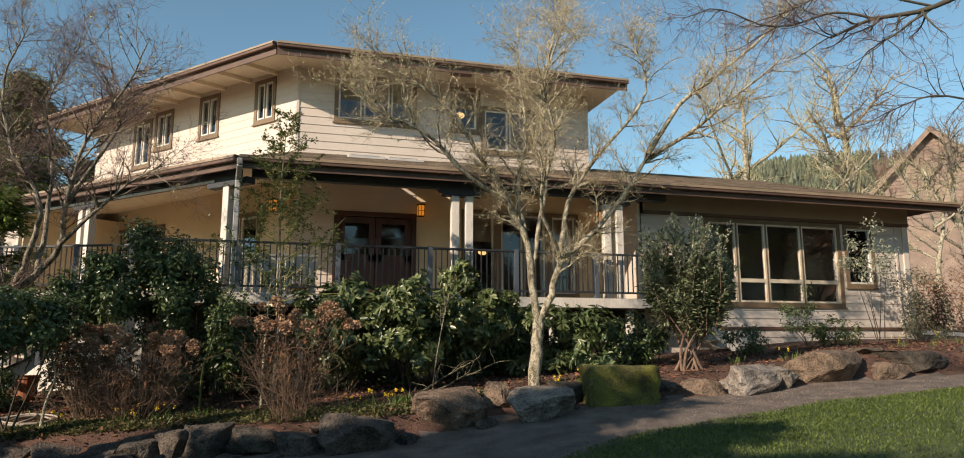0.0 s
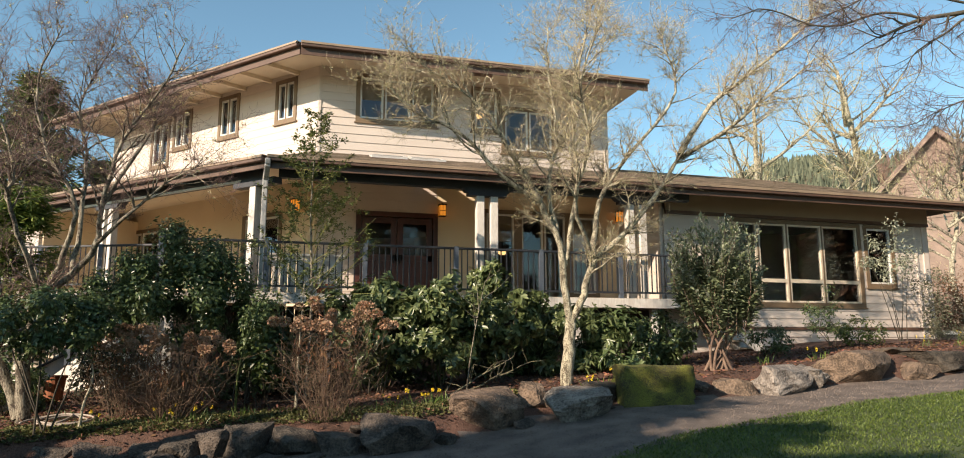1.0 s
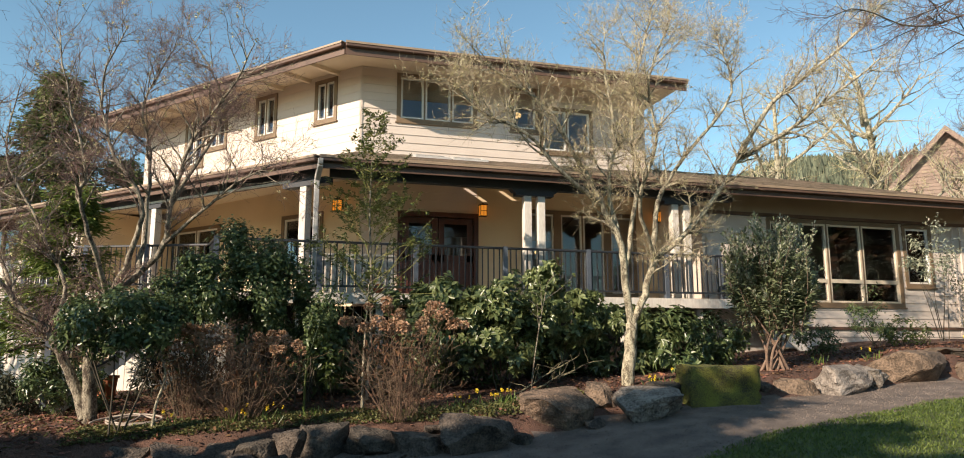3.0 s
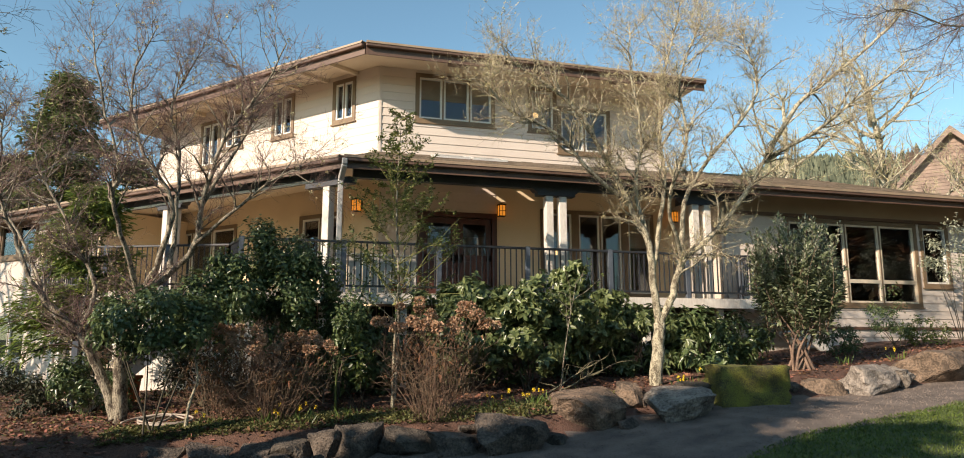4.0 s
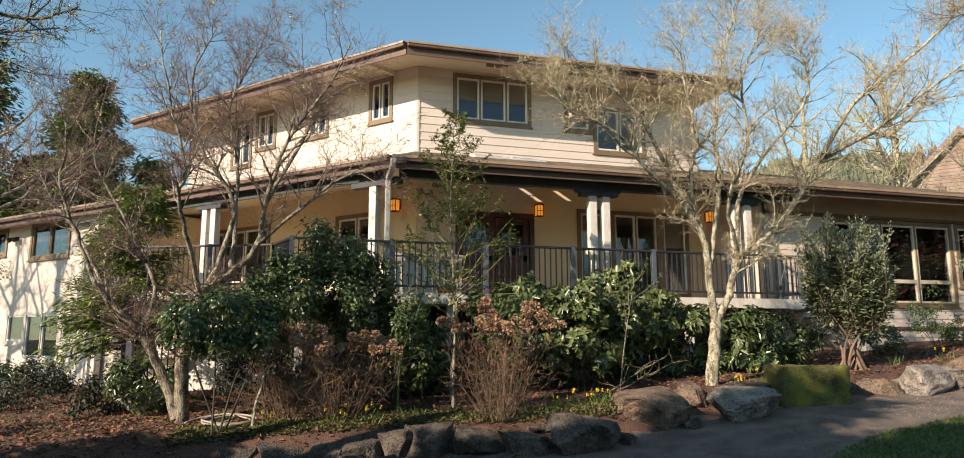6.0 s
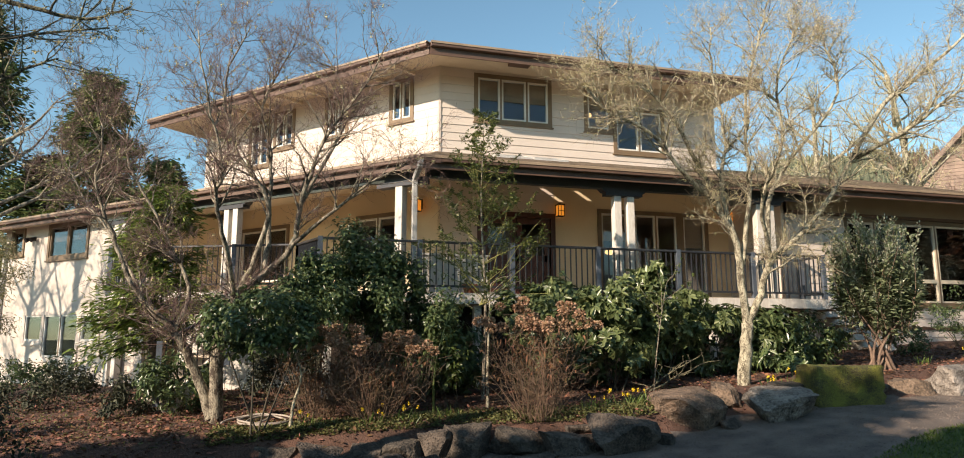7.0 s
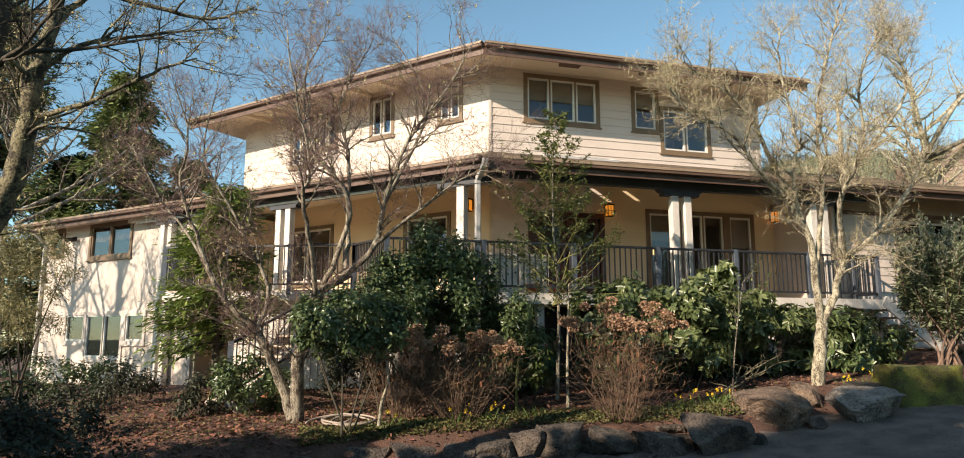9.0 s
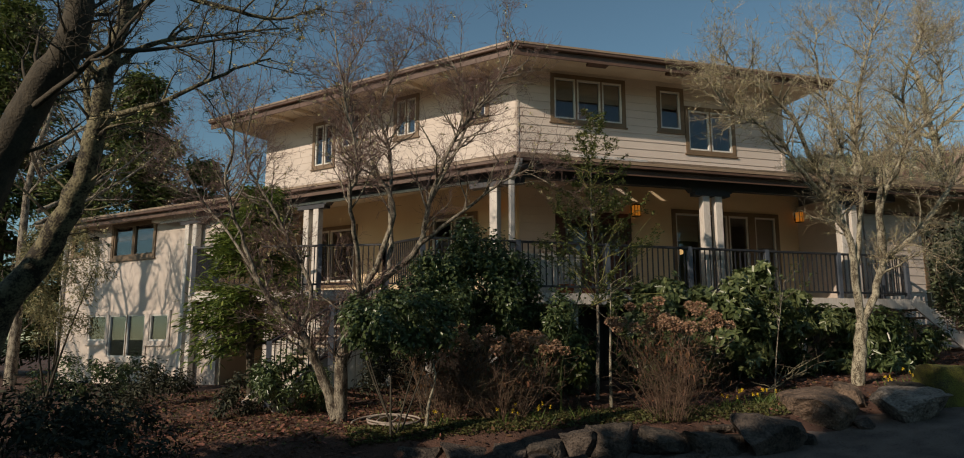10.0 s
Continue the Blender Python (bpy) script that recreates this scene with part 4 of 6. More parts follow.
# ---- stones ----
def rock(at, size, top, seed, mat, label, blocky=0.5, turn=0.0, group="garden rocks", name="rock", facets=13):
    """A faceted stone: at its middle, size across and deep, and the height of its top."""
    rng = random.Random(seed)
    bm = bmesh.new()
    bmesh.ops.create_icosphere(bm, subdivisions=4, radius=1.0)
    cuts = [(Vector((rng.gauss(0, 1), rng.gauss(0, 1), rng.gauss(0, 0.7))).normalized(), rng.uniform(0.45, 0.8)) for _ in range(facets)]
    cuts.append((Vector((rng.uniform(-0.25, 0.25), rng.uniform(-0.4, 0.1), 1)).normalized(), rng.uniform(0.45, 0.65)))
    off = Vector((seed * 7.3, seed * 3.1, seed * 1.7))
    for v in bm.verts:
        c = v.co.copy()
        m = max(abs(c.x), abs(c.y), abs(c.z))
        c = c.lerp(c / m * 0.85, blocky)
        for n, d in cuts:
            e = c.dot(n) - d
            if e > 0:
                c -= n * e * 0.96
        c *= 1 + 0.14 * noise.noise(c * 1.3 + off) - 0.12 * abs(noise.noise(c * 2.6 + off)) + 0.05 * noise.noise(c * 6 + off) - 0.05 * abs(noise.noise(c * 12 + off))
        v.co = c
    lo = [min(v.co[k] for v in bm.verts) for k in range(3)]
    hi = [max(v.co[k] for v in bm.verts) for k in range(3)]
    foot = height(at[0], at[1] - size[1] * 0.4) - 0.16
    for v in bm.verts:
        v.co = Vector(((v.co.x - (lo[0] + hi[0]) / 2) / (hi[0] - lo[0]) * size[0], (v.co.y - (lo[1] + hi[1]) / 2) / (hi[1] - lo[1]) * size[1], (v.co.z - lo[2]) / (hi[2] - lo[2]) * (top - foot)))
    bmesh.ops.rotate(bm, verts=bm.verts, matrix=Matrix.Rotation(turn, 3, 'Z'))
    ob = part(name, bm, mat, None, smooth=name == "mossy_boulder")
    ob.location = (at[0], at[1], foot)
    return tagged(ob, label, "rock", group)


_row = [(-3.4, 10.6, 0.8, 0.10), (-2.72, 10.45, 0.72, 0.15), (-2.2, 10.3, 0.62, 0.16), (-1.72, 10.12, 0.66, 0.2), (-1.3, 10.0, 0.55, 0.33), (-0.95, 9.82, 0.66, 0.40), (-0.32, 9.68, 0.72, 0.36), (0.28, 9.38, 0.8, 0.33), (-4.1, 10.85, 0.75, 0.05), (-4.9, 11.05, 0.7, 0.0)]
for i, (x, y, w, top) in enumerate(_row):
    rock((x, y), (w, w * 0.85, 0), top, 11 + i, STONE, "dark weathered grey garden rock in the low edging wall", 0.4, (i * 0.37) % 0.6 - 0.3)
for i, (x, y, w, top) in enumerate(((-3.0, 10.25, 0.4, -0.02), (-1.95, 9.85, 0.4, 0.05), (-0.6, 9.45, 0.35, 0.05), (0.55, 9.75, 0.45, 0.36), (1.6, 9.3, 0.4, 0.25), (-2.45, 10.05, 0.45, 0.05), (-1.5, 9.7, 0.42, 0.06), (-0.1, 9.25, 0.4, 0.08), (-3.75, 10.5, 0.45, -0.02), (2.75, 9.45, 0.4, 0.4), (4.2, 9.75, 0.35, 0.5))):
    rock((x, y), (w, w * 0.85, 0), top, 61 + i, STONE, "small dark grey rock wedged in the edging wall", 0.3, i * 0.5)
rock((0.9, 9.2), (1.0, 0.85, 0), 0.55, 31, STONE, "large rounded dark grey boulder beside the path", 0.25, 0.2)
rock((2.3, 9.85), (1.15, 0.85, 0), 0.78, 32, BROWNSTONE, "broad brown boulder at the bed edge", 0.3, 0.1)
rock((3.12, 10.15), (0.55, 0.5, 0), 0.84, 33, BROWNSTONE, "small upright brown rock", 0.3, 0.5)
rock((3.55, 9.45), (1.0, 0.8, 0), 0.80, 34, GREYSTONE, "pale cracked grey boulder at the path edge", 0.45, 0.0)
rock((4.35, 10.2), (0.75, 0.5, 0), 0.82, 35, STONE, "grey rock beside the mossy boulder", 0.4, 0.3)
rock((5.0, 9.95), (1.3, 0.95, 0), 1.10, 36, MOSS, "large flat-topped boulder covered in green moss", 0.9, -0.12, name="mossy_boulder", facets=3)
rock((5.95, 10.25), (0.6, 0.6, 0), 0.85, 37, STONE, "dark rock in shade beside the mossy boulder", 0.4, 0.4)
rock((6.62, 10.05), (0.78, 0.55, 0), 0.84, 38, BROWNSTONE, "low pitted tan rock", 0.3, 0.1)
rock((7.5, 10.1), (1.12, 0.8, 0), 1.05, 39, GREYSTONE, "angular pale grey rock", 0.35, 0.2)
rock((8.2, 10.25), (0.85, 0.7, 0), 1.04, 40, GREYSTONE, "angular dark grey rock", 0.35, 0.6)
rock((9.3, 10.35), (1.65, 1.1, 0), 1.27, 41, BROWNSTONE, "long low tan boulder", 0.5, 0.05)
rock((10.38, 10.1), (0.75, 0.6, 0), 1.07, 42, BROWNSTONE, "rounded mossy tan rock", 0.2, 0.3)
rock((11.3, 10.4), (1.4, 1.0, 0), 1.26, 43, STONE, "dark layered rock beside the path", 0.6, 0.2)
rock((12.9, 10.3), (1.4, 1.0, 0), 1.35, 44, STONE, "dark layered rock beside the path", 0.6, 0.5)
rock((10.9, 11.2), (1.5, 0.9, 0), 1.3, 45, BROWNSTONE, "brown rock half sunk in the bed", 0.4, 0.5)

# ---- plants ----
def curve(points, n):
    """Smooth path through points."""
    p = [Vector(q) for q in points]
    p = [p[0] * 2 - p[1]] + p + [p[-1] * 2 - p[-2]]
    out = []
    for i in range(1, len(p) - 2):
        for j in range(n):
            t = j / n
            a, b, c, d = p[i - 1], p[i], p[i + 1], p[i + 2]
            out.append(0.5 * ((2 * b) + (c - a) * t + (2 * a - 5 * b + 4 * c - d) * t * t + (3 * b - a - 3 * c + d) * t ** 3))
    out.append(p[-2])
    return out


def shoot(rng, start, way, length, bend, steps, lift=0.0):
    pts, d = [Vector(start)], Vector(way).normalized()
    for _ in range(steps):
        d = (d + Vector((rng.gauss(0, bend), rng.gauss(0, bend), rng.gauss(0, bend) + lift))).normalized()
        pts.append(pts[-1] + d * length / steps)
    return pts


class Tree:
    """A bare tree: given limbs, with grown branches and twigs."""
    def __init__(self, name, label, seed, bark, twig, group=""):
        self.t = thing(name, label, "tree", group=group)
        self.rng = random.Random(seed)
        self.limbs, self.branches, self.twigs, self.tufts = [], [], [], []
        self.bark, self.twig = bark, twig

    def limb(self, r0, r1, *pts):
        path = curve(pts, 4)
        n = len(path)
        path = [p + Vector((self.rng.gauss(0, 0.012), self.rng.gauss(0, 0.012), 0)) if 0 < i < n - 1 else p for i, p in enumerate(path)]
        self.limbs.append((path, [r0 + (r1 - r0) * i / (n - 1) for i in range(n)], 9 if r0 > 0.06 else 7))
        return self

    def grow(self, per_metre=6, length=(0.5, 1.3), twigs=8, twig_len=(0.18, 0.5), sub=3, first=0.25, lift=0.12, tufts=0, spread=0.8, thick=1.0):
        rng = self.rng
        def child(path, rad, count, lens, bend, steps, sides, store, start, lft, thin):
            made = []
            for _ in range(count):
                k = min(len(path) - 2, int(len(path) * rng.uniform(start, 1.0)))
                tan = (path[k + 1] - path[k]).normalized()
                side = Vector((rng.gauss(0, 1), rng.gauss(0, 1), rng.gauss(0, 0.7)))
                side = (side - tan * side.dot(tan)).normalized()
                way = tan * rng.uniform(0.35, 1.0) + side * spread + Vector((0, 0, lft))
                ln = rng.uniform(*lens)
                pts = shoot(rng, path[k].lerp(path[k + 1], rng.random()), way, ln, bend, steps, 0.05)
                r0 = min(rad[k] * 0.6, thin * (0.6 + ln))
                rr = [max(0.0016 * thick, r0 * (1 - 0.85 * i / steps)) for i in range(steps + 1)]
                item = (pts, rr, sides)
                store.append(item)
                made.append(item)
            return made
        for path, rad, _ in list(self.limbs):
            ln = sum((a - b).length for a, b in zip(path[:-1], path[1:]))
            if rad[-1] > 0.05 and ln < 2.2:
                continue
            for br in child(path, rad, int(ln * per_metre), length, 0.17, 6, 5, self.branches, first, lift, 0.014 * thick):
                for tw in child(br[0], br[1], twigs, twig_len, 0.2, 4, 3, self.twigs, 0.15, lift, 0.006 * thick):
                    child(tw[0], tw[1], sub, (twig_len[0] * 0.4, twig_len[1] * 0.55), 0.2, 3, 3, self.twigs, 0.1, lift, 0.003 * thick)
        self.tuft_count = tufts
        return self

    def done(self, tuft_mat=None, tuft=0.035):
        for item in self.limbs:
            tubes([item], self.bark, "trunk" if item[1][0] > 0.1 else "limb", self.t)
        if self.branches:
            tagged(tubes(self.branches, self.bark, "branch", self.t), kind="stuff")
        if self.twigs:
            tagged(tubes(self.twigs, self.twig, "twig", self.t), kind="stuff")
        if tuft_mat and self.tuft_count:
            rng = np.random.default_rng(5)
            pool = [p for pts, r, s in self.branches for p in pts] + [p for pts, r, s in self.twigs for p in pts[:3]] + [p for pts, r, s in self.limbs for p in pts[3:]] * 3
            knots = rng.integers(0, len(pool), self.tuft_count // 9)
            pick = np.repeat(knots, 9)
            self.tuft_count = len(pick)
            c = np.array([pool[i] for i in pick]) + rng.normal(0, 0.011, (self.tuft_count, 3))
            tagged(leaves(c, rng.normal(0, 1, (self.tuft_count, 3)), tuft, tuft * 0.8, tuft_mat, "lichen", self.t, rng, droop=0.1), kind="stuff")
        return self.t


t = Tree("lichened_tree", "bare vase-shaped ornamental tree with pale lichen-crusted branches", 3, BARK, PALETWIG)
t.limb(0.112, 0.09, (3.94, 10.78, 0.55), (3.94, 10.68, 1.29), (3.95, 10.61, 1.73))
t.limb(0.066, 0.014, (3.95, 10.61, 1.68), (3.80, 10.51, 2.57), (3.70, 10.46, 3.06), (3.40, 10.45, 3.65), (2.95, 10.27, 4.25), (2.42, 10.10, 4.91), (1.80, 10.09, 5.40), (1.15, 10.11, 5.73))
t.limb(0.042, 0.01, (3.70, 10.46, 3.06), (3.63, 10.64, 4.02), (3.83, 10.74, 4.97), (3.75, 10.90, 6.07), (3.72, 10.83, 6.9))
t.limb(0.066, 0.028, (3.95, 10.61, 1.68), (4.14, 10.48, 2.18), (4.27, 10.35, 2.72), (4.75, 10.14, 3.18), (5.29, 9.98, 3.87), (5.63, 9.90, 4.42))
t.limb(0.045, 0.012, (5.63, 9.90, 4.42), (6.16, 9.71, 5.31), (6.71, 9.58, 5.77), (7.64, 9.29, 6.58), (8.02, 9.11, 7.05))
t.limb(0.040, 0.012, (5.63, 9.90, 4.42), (6.08, 9.30, 4.73), (6.53, 8.90, 5.15), (7.15, 8.41, 5.73))
t.limb(0.050, 0.012, (4.27, 10.35, 2.72), (4.53, 10.64, 3.75), (5.13, 10.64, 4.65), (5.95, 10.43, 5.78), (5.71, 10.40, 6.8))
t.limb(0.040, 0.012, (3.40, 10.45, 3.65), (2.60, 10.09, 4.01), (1.89, 9.89, 4.55), (1.18, 9.84, 4.81), (0.81, 9.78, 5.13))
t.limb(0.045, 0.01, (3.80, 10.51, 2.57), (3.95, 10.44, 3.38), (4.08, 10.49, 4.17), (3.95, 10.35, 5.23), (4.06, 10.04, 6.30), (4.17, 9.86, 7.0))
t.limb(0.035, 0.010, (4.27, 10.35, 2.72), (3.70, 9.75, 3.54), (3.75, 9.28, 4.39), (3.50, 9.01, 5.22), (3.71, 8.72, 5.98))
t.grow(9, (0.35, 1.0), 11, (0.15, 0.42), 5, 0.28, 0.08, tufts=34000).done(LICHEN, 0.016)

t = Tree("garden_maple", "bare multi-stemmed tree with mottled bark and fine reddish twigs", 8, BARK2, TWIG)
t.limb(0.11, 0.075, (-4.20, 12.18, 0.0), (-4.23, 12.08, 0.85), (-4.17, 11.95, 1.53), (-3.94, 11.77, 2.19))
t.limb(0.085, 0.030, (-4.27, 12.16, 0.30), (-4.53, 12.13, 1.03), (-4.84, 12.02, 1.58), (-5.27, 11.97, 2.02), (-5.49, 11.87, 2.36))
t.limb(0.032, 0.008, (-5.49, 11.87, 2.36), (-5.73, 11.84, 2.98), (-5.96, 11.69, 3.66), (-5.85, 11.45, 4.28), (-6.07, 11.39, 5.01))
t.limb(0.028, 0.008, (-5.27, 11.97, 2.02), (-5.81, 12.61, 2.89), (-6.43, 12.97, 3.70), (-6.92, 13.18, 4.53))
t.limb(0.040, 0.008, (-4.84, 12.02, 1.58), (-4.70, 12.21, 2.13), (-4.91, 12.28, 2.69), (-5.36, 12.37, 3.55), (-5.76, 12.47, 4.33), (-5.60, 12.25, 5.37))
t.limb(0.050, 0.008, (-3.94, 11.77, 2.19), (-3.69, 11.60, 2.84), (-3.61, 11.47, 3.47), (-4.13, 11.67, 4.43), (-4.30, 11.67, 5.39), (-3.96, 11.41, 6.2))
t.limb(0.060, 0.008, (-3.94, 11.77, 2.19), (-3.58, 11.63, 2.43), (-3.23, 11.26, 2.82), (-3.12, 11.03, 3.42), (-2.86, 10.71, 4.26), (-2.38, 10.46, 4.96), (-2.04, 10.15, 5.61))
t.limb(0.042, 0.008, (-3.58, 11.63, 2.43), (-3.59, 11.80, 3.35), (-3.60, 11.86, 4.33), (-3.75, 11.87, 5.12), (-3.29, 11.66, 6.1))
t.limb(0.040, 0.008, (-4.00, 11.82, 2.03), (-4.13, 11.21, 2.78), (-4.26, 10.93, 3.38), (-4.20, 10.73, 3.89), (-4.42, 10.55, 4.70), (-4.57, 10.45, 5.61))
t.limb(0.032, 0.008, (-3.23, 11.26, 2.82), (-2.69, 10.82, 3.27), (-2.24, 10.53, 3.63), (-1.76, 10.25, 3.87))
t.limb(0.030, 0.008, (-3.12, 11.03, 3.42), (-2.61, 11.13, 4.50), (-2.55, 11.11, 5.17), (-3.04, 11.21, 6.04))
t.grow(9, (0.4, 1.1), 11, (0.15, 0.42), 5, 0.33, 0.15, tufts=7000).done(LICHEN, 0.024)

t = Tree("mossy_tree", "bare tree with a leaning moss-grown trunk", 12, MOSSY, DARKBARK)
t.limb(0.15, 0.05, (-8.1, 9.3, -0.4), (-7.72, 8.93, 1.44), (-7.32, 8.69, 2.17), (-7.10, 8.57, 2.56), (-6.90, 8.43, 3.07), (-6.80, 8.33, 3.52), (-6.75, 8.25, 3.92), (-6.63, 8.14, 4.37), (-6.5, 8.0, 5.4))
t.limb(0.035, 0.008, (-6.75, 8.25, 3.92), (-6.46, 8.32, 4.26), (-6.05, 8.39, 4.43), (-5.14, 8.41, 4.65))
t.limb(0.030, 0.007, (-6.80, 8.33, 3.52), (-6.23, 7.95, 3.58), (-5.69, 7.65, 3.81), (-5.27, 7.41, 3.90))
t.limb(0.040, 0.012, (-6.63, 8.14, 4.37), (-6.37, 8.22, 4.75), (-5.82, 8.01, 5.04))
t.limb(0.050, 0.012, (-7.10, 8.57, 2.56), (-7.01, 8.92, 3.44), (-7.14, 9.03, 4.31), (-7.15, 8.99, 5.24))
t.limb(0.030, 0.008, (-6.55, 8.05, 4.77), (-5.80, 8.07, 4.63), (-5.24, 8.03, 4.56), (-4.84, 7.90, 4.68))
t.grow(6, (0.3, 0.9), 7, (0.12, 0.35), 3, 0.3, 0.05, tufts=4000).done(LICHEN, 0.022)

t = Tree("dark_tree", "dark leaning tree trunk with bare boughs", 14, DARKBARK, DARKBARK)
t.limb(0.16, 0.09, (-8.5, 8.4, -0.4), (-7.48, 7.67, 2.30), (-7.10, 7.41, 3.21), (-6.85, 7.27, 3.64), (-6.72, 7.17, 4.02), (-6.6, 7.0, 5.2))
t.limb(0.030, 0.008, (-6.85, 7.27, 3.64), (-6.59, 7.38, 3.79), (-6.13, 7.35, 3.86), (-5.51, 7.25, 4.00))
t.limb(0.030, 0.008, (-7.10, 7.41, 3.21), (-6.71, 7.06, 3.42), (-6.34, 6.80, 3.70), (-6.01, 6.64, 4.10))
t.grow(5, (0.3, 0.8), 6, (0.12, 0.35), 2, 0.3, 0.05).done()

t = Tree("overhanging_tree", "bare dark-twigged tree reaching over the lawn", 16, DARKBARK, TWIG)
t.limb(0.15, 0.035, (10.2, 4.3, 0.5), (10.0, 4.4, 2.5), (9.2, 4.6, 4.2), (8.2, 4.8, 5.2), (7.32, 5.07, 5.47))
t.limb(0.035, 0.012, (7.32, 5.07, 5.47), (6.57, 5.35, 5.01), (5.94, 5.55, 4.88), (5.51, 5.71, 4.68))
t.limb(0.016, 0.004, (5.94, 5.55, 4.88), (5.56, 5.65, 4.95), (4.93, 5.85, 4.79), (4.35, 5.99, 4.98), (3.97, 6.11, 4.88))
t.limb(0.015, 0.004, (6.57, 5.35, 5.01), (6.14, 5.53, 4.69), (5.90, 5.62, 4.53), (5.78, 5.69, 4.30))
t.limb(0.015, 0.004, (6.57, 5.35, 5.01), (5.61, 5.59, 5.21), (5.17, 5.75, 5.01), (4.67, 5.92, 4.82))
t.limb(0.016, 0.004, (8.2, 4.8, 5.2), (7.25, 5.31, 4.10), (6.61, 5.49, 4.07), (6.18, 5.64, 3.91), (5.93, 5.74, 3.77))
t.grow(9, (0.25, 0.75), 8, (0.1, 0.3), 3, 0.3, -0.25).done()


def far_tree(at, tall, seed, bark, twig, label, lean=(0, 0), thick=2.2, per=2.4):
    rng = random.Random(seed)
    x, y = at
    z = height(min(max(x, -30), 30), min(y, 26)) - 0.3
    t = Tree("bare_tree", label, seed, bark, twig, "bare trees behind the house")
    top = Vector((x + lean[0], y + lean[1], z + tall))
    b = Vector((x, y, z))
    t.limb(tall * 0.02, tall * 0.006, b, b.lerp(top, 0.35) + Vector((rng.gauss(0, 0.2), 0, 0)), b.lerp(top, 0.7) + Vector((rng.gauss(0, 0.3), 0, 0)), top)
    for i in range(7):
        k = rng.uniform(0.3, 0.85)
        s = b.lerp(top, k)
        a = rng.uniform(0, 6.28)
        ln = tall * (1.0 - k) * rng.uniform(0.5, 0.8) + 0.6
        d = Vector((math.cos(a), math.sin(a), 0.7))
        t.limb(tall * 0.008, tall * 0.002, s, s + d * ln * 0.4, s + d * ln * 0.75 + Vector((0, 0, 0.2)), s + d * ln + Vector((0, 0, 0.6)))
    t.grow(per, (0.08 * tall, 0.2 * tall), 6, (0.03 * tall, 0.07 * tall), 2, 0.2, 0.12, spread=0.9, thick=thick)
    return t.done()


far_tree((31.5, 31.5), 15.5, 21, BARK, LICHEN, "tall pale bare tree beyond the low wing", (-1.0, 0.5), 3.0)
far_tree((20.5, 27.0), 11.5, 22, BARK, LICHEN, "pale bare tree behind the low wing", (0.5, 0.5), 2.4)
far_tree((37.0, 30.0), 12.0, 23, BARK2, TWIG, "bare reddish tree beyond the low wing", (0.5, 0.5), 3.0)
far_tree((34.0, 24.0), 9.0, 24, BARK2, TWIG, "bare brown tree on the slope", (0.5, 0.5), 2.6)
far_tree((24.5, 20.5), 6.5, 25, BARK, LICHEN, "low spreading bare tree beside the low wing", (-0.8, 0.0), 2.0)
far_tree((-17.0, 18.0), 9.0, 28, BARK2, TWIG, "bare tree beside the side wing", (0.3, 0.3), 2.5)
far_tree((-19.5, 17.0), 9.5, 29, BARK2, TWIG, "bare tree beside the side wing", (0.8, 0.3), 2.5)
far_tree((-15.5, 17.0), 8.0, 30, BARK2, TWIG, "bare tree beside the side wing", (0.3, -0.3), 2.5)
far_tree((-18.0, 19.6), 9.0, 33, BARK2, TWIG, "bare tree beside the side wing", (-0.4, 0.3), 2.5)
far_tree((-13.2, 26.5), 9.5, 27, BARK2, TWIG, "bare reddish tree beside the side wing", (0.3, 0.3), 1.2)


def crown_points(rng, n, centre, radii, shell=0.45, clumps=14, clump=0.35, floor_=None):
    """Places and outward ways for leaves in an uneven crown of clumps."""
    c = np.asarray(centre, float)
    r = np.asarray(radii, float)
    d = rng.normal(0, 1, (clumps, 3))
    d /= np.linalg.norm(d, axis=1, keepdims=True)
    cc = d * rng.uniform(shell, 0.95, (clumps, 1)) * r
    pick = rng.integers(0, clumps, n)
    e = rng.normal(0, 1, (n, 3))
    e /= np.linalg.norm(e, axis=1, keepdims=True)
    size = rng.uniform(0.6, 1.2, clumps)[pick][:, None] * clump
    p = cc[pick] + e * size * rng.uniform(0.25, 1.25, (n, 1)) * r.mean()
    way = e + 0.5 * p / r + rng.normal(0, 0.25, (n, 3))
    return c + p, way, c + cc


def stems(rng, base, tops, r0, mat, parent, bend=0.05, sides=5, name="stem"):
    rr = random.Random(int(rng.integers(1, 9999)))
    items = []
    for q in tops:
        b = Vector(base) + Vector((rr.gauss(0, 0.07), rr.gauss(0, 0.07), 0))
        q = Vector(q)
        mid = b.lerp(q, 0.5) + Vector((rr.gauss(0, 0.1), rr.gauss(0, 0.1), 0.08))
        pts = curve([b, mid, q], 5)
        items.append((pts, [max(0.003, r0 * (1 - 0.8 * i / (len(pts) - 1))) for i in range(len(pts))], sides))
    for item in items:
        tubes([item], mat, name, parent)


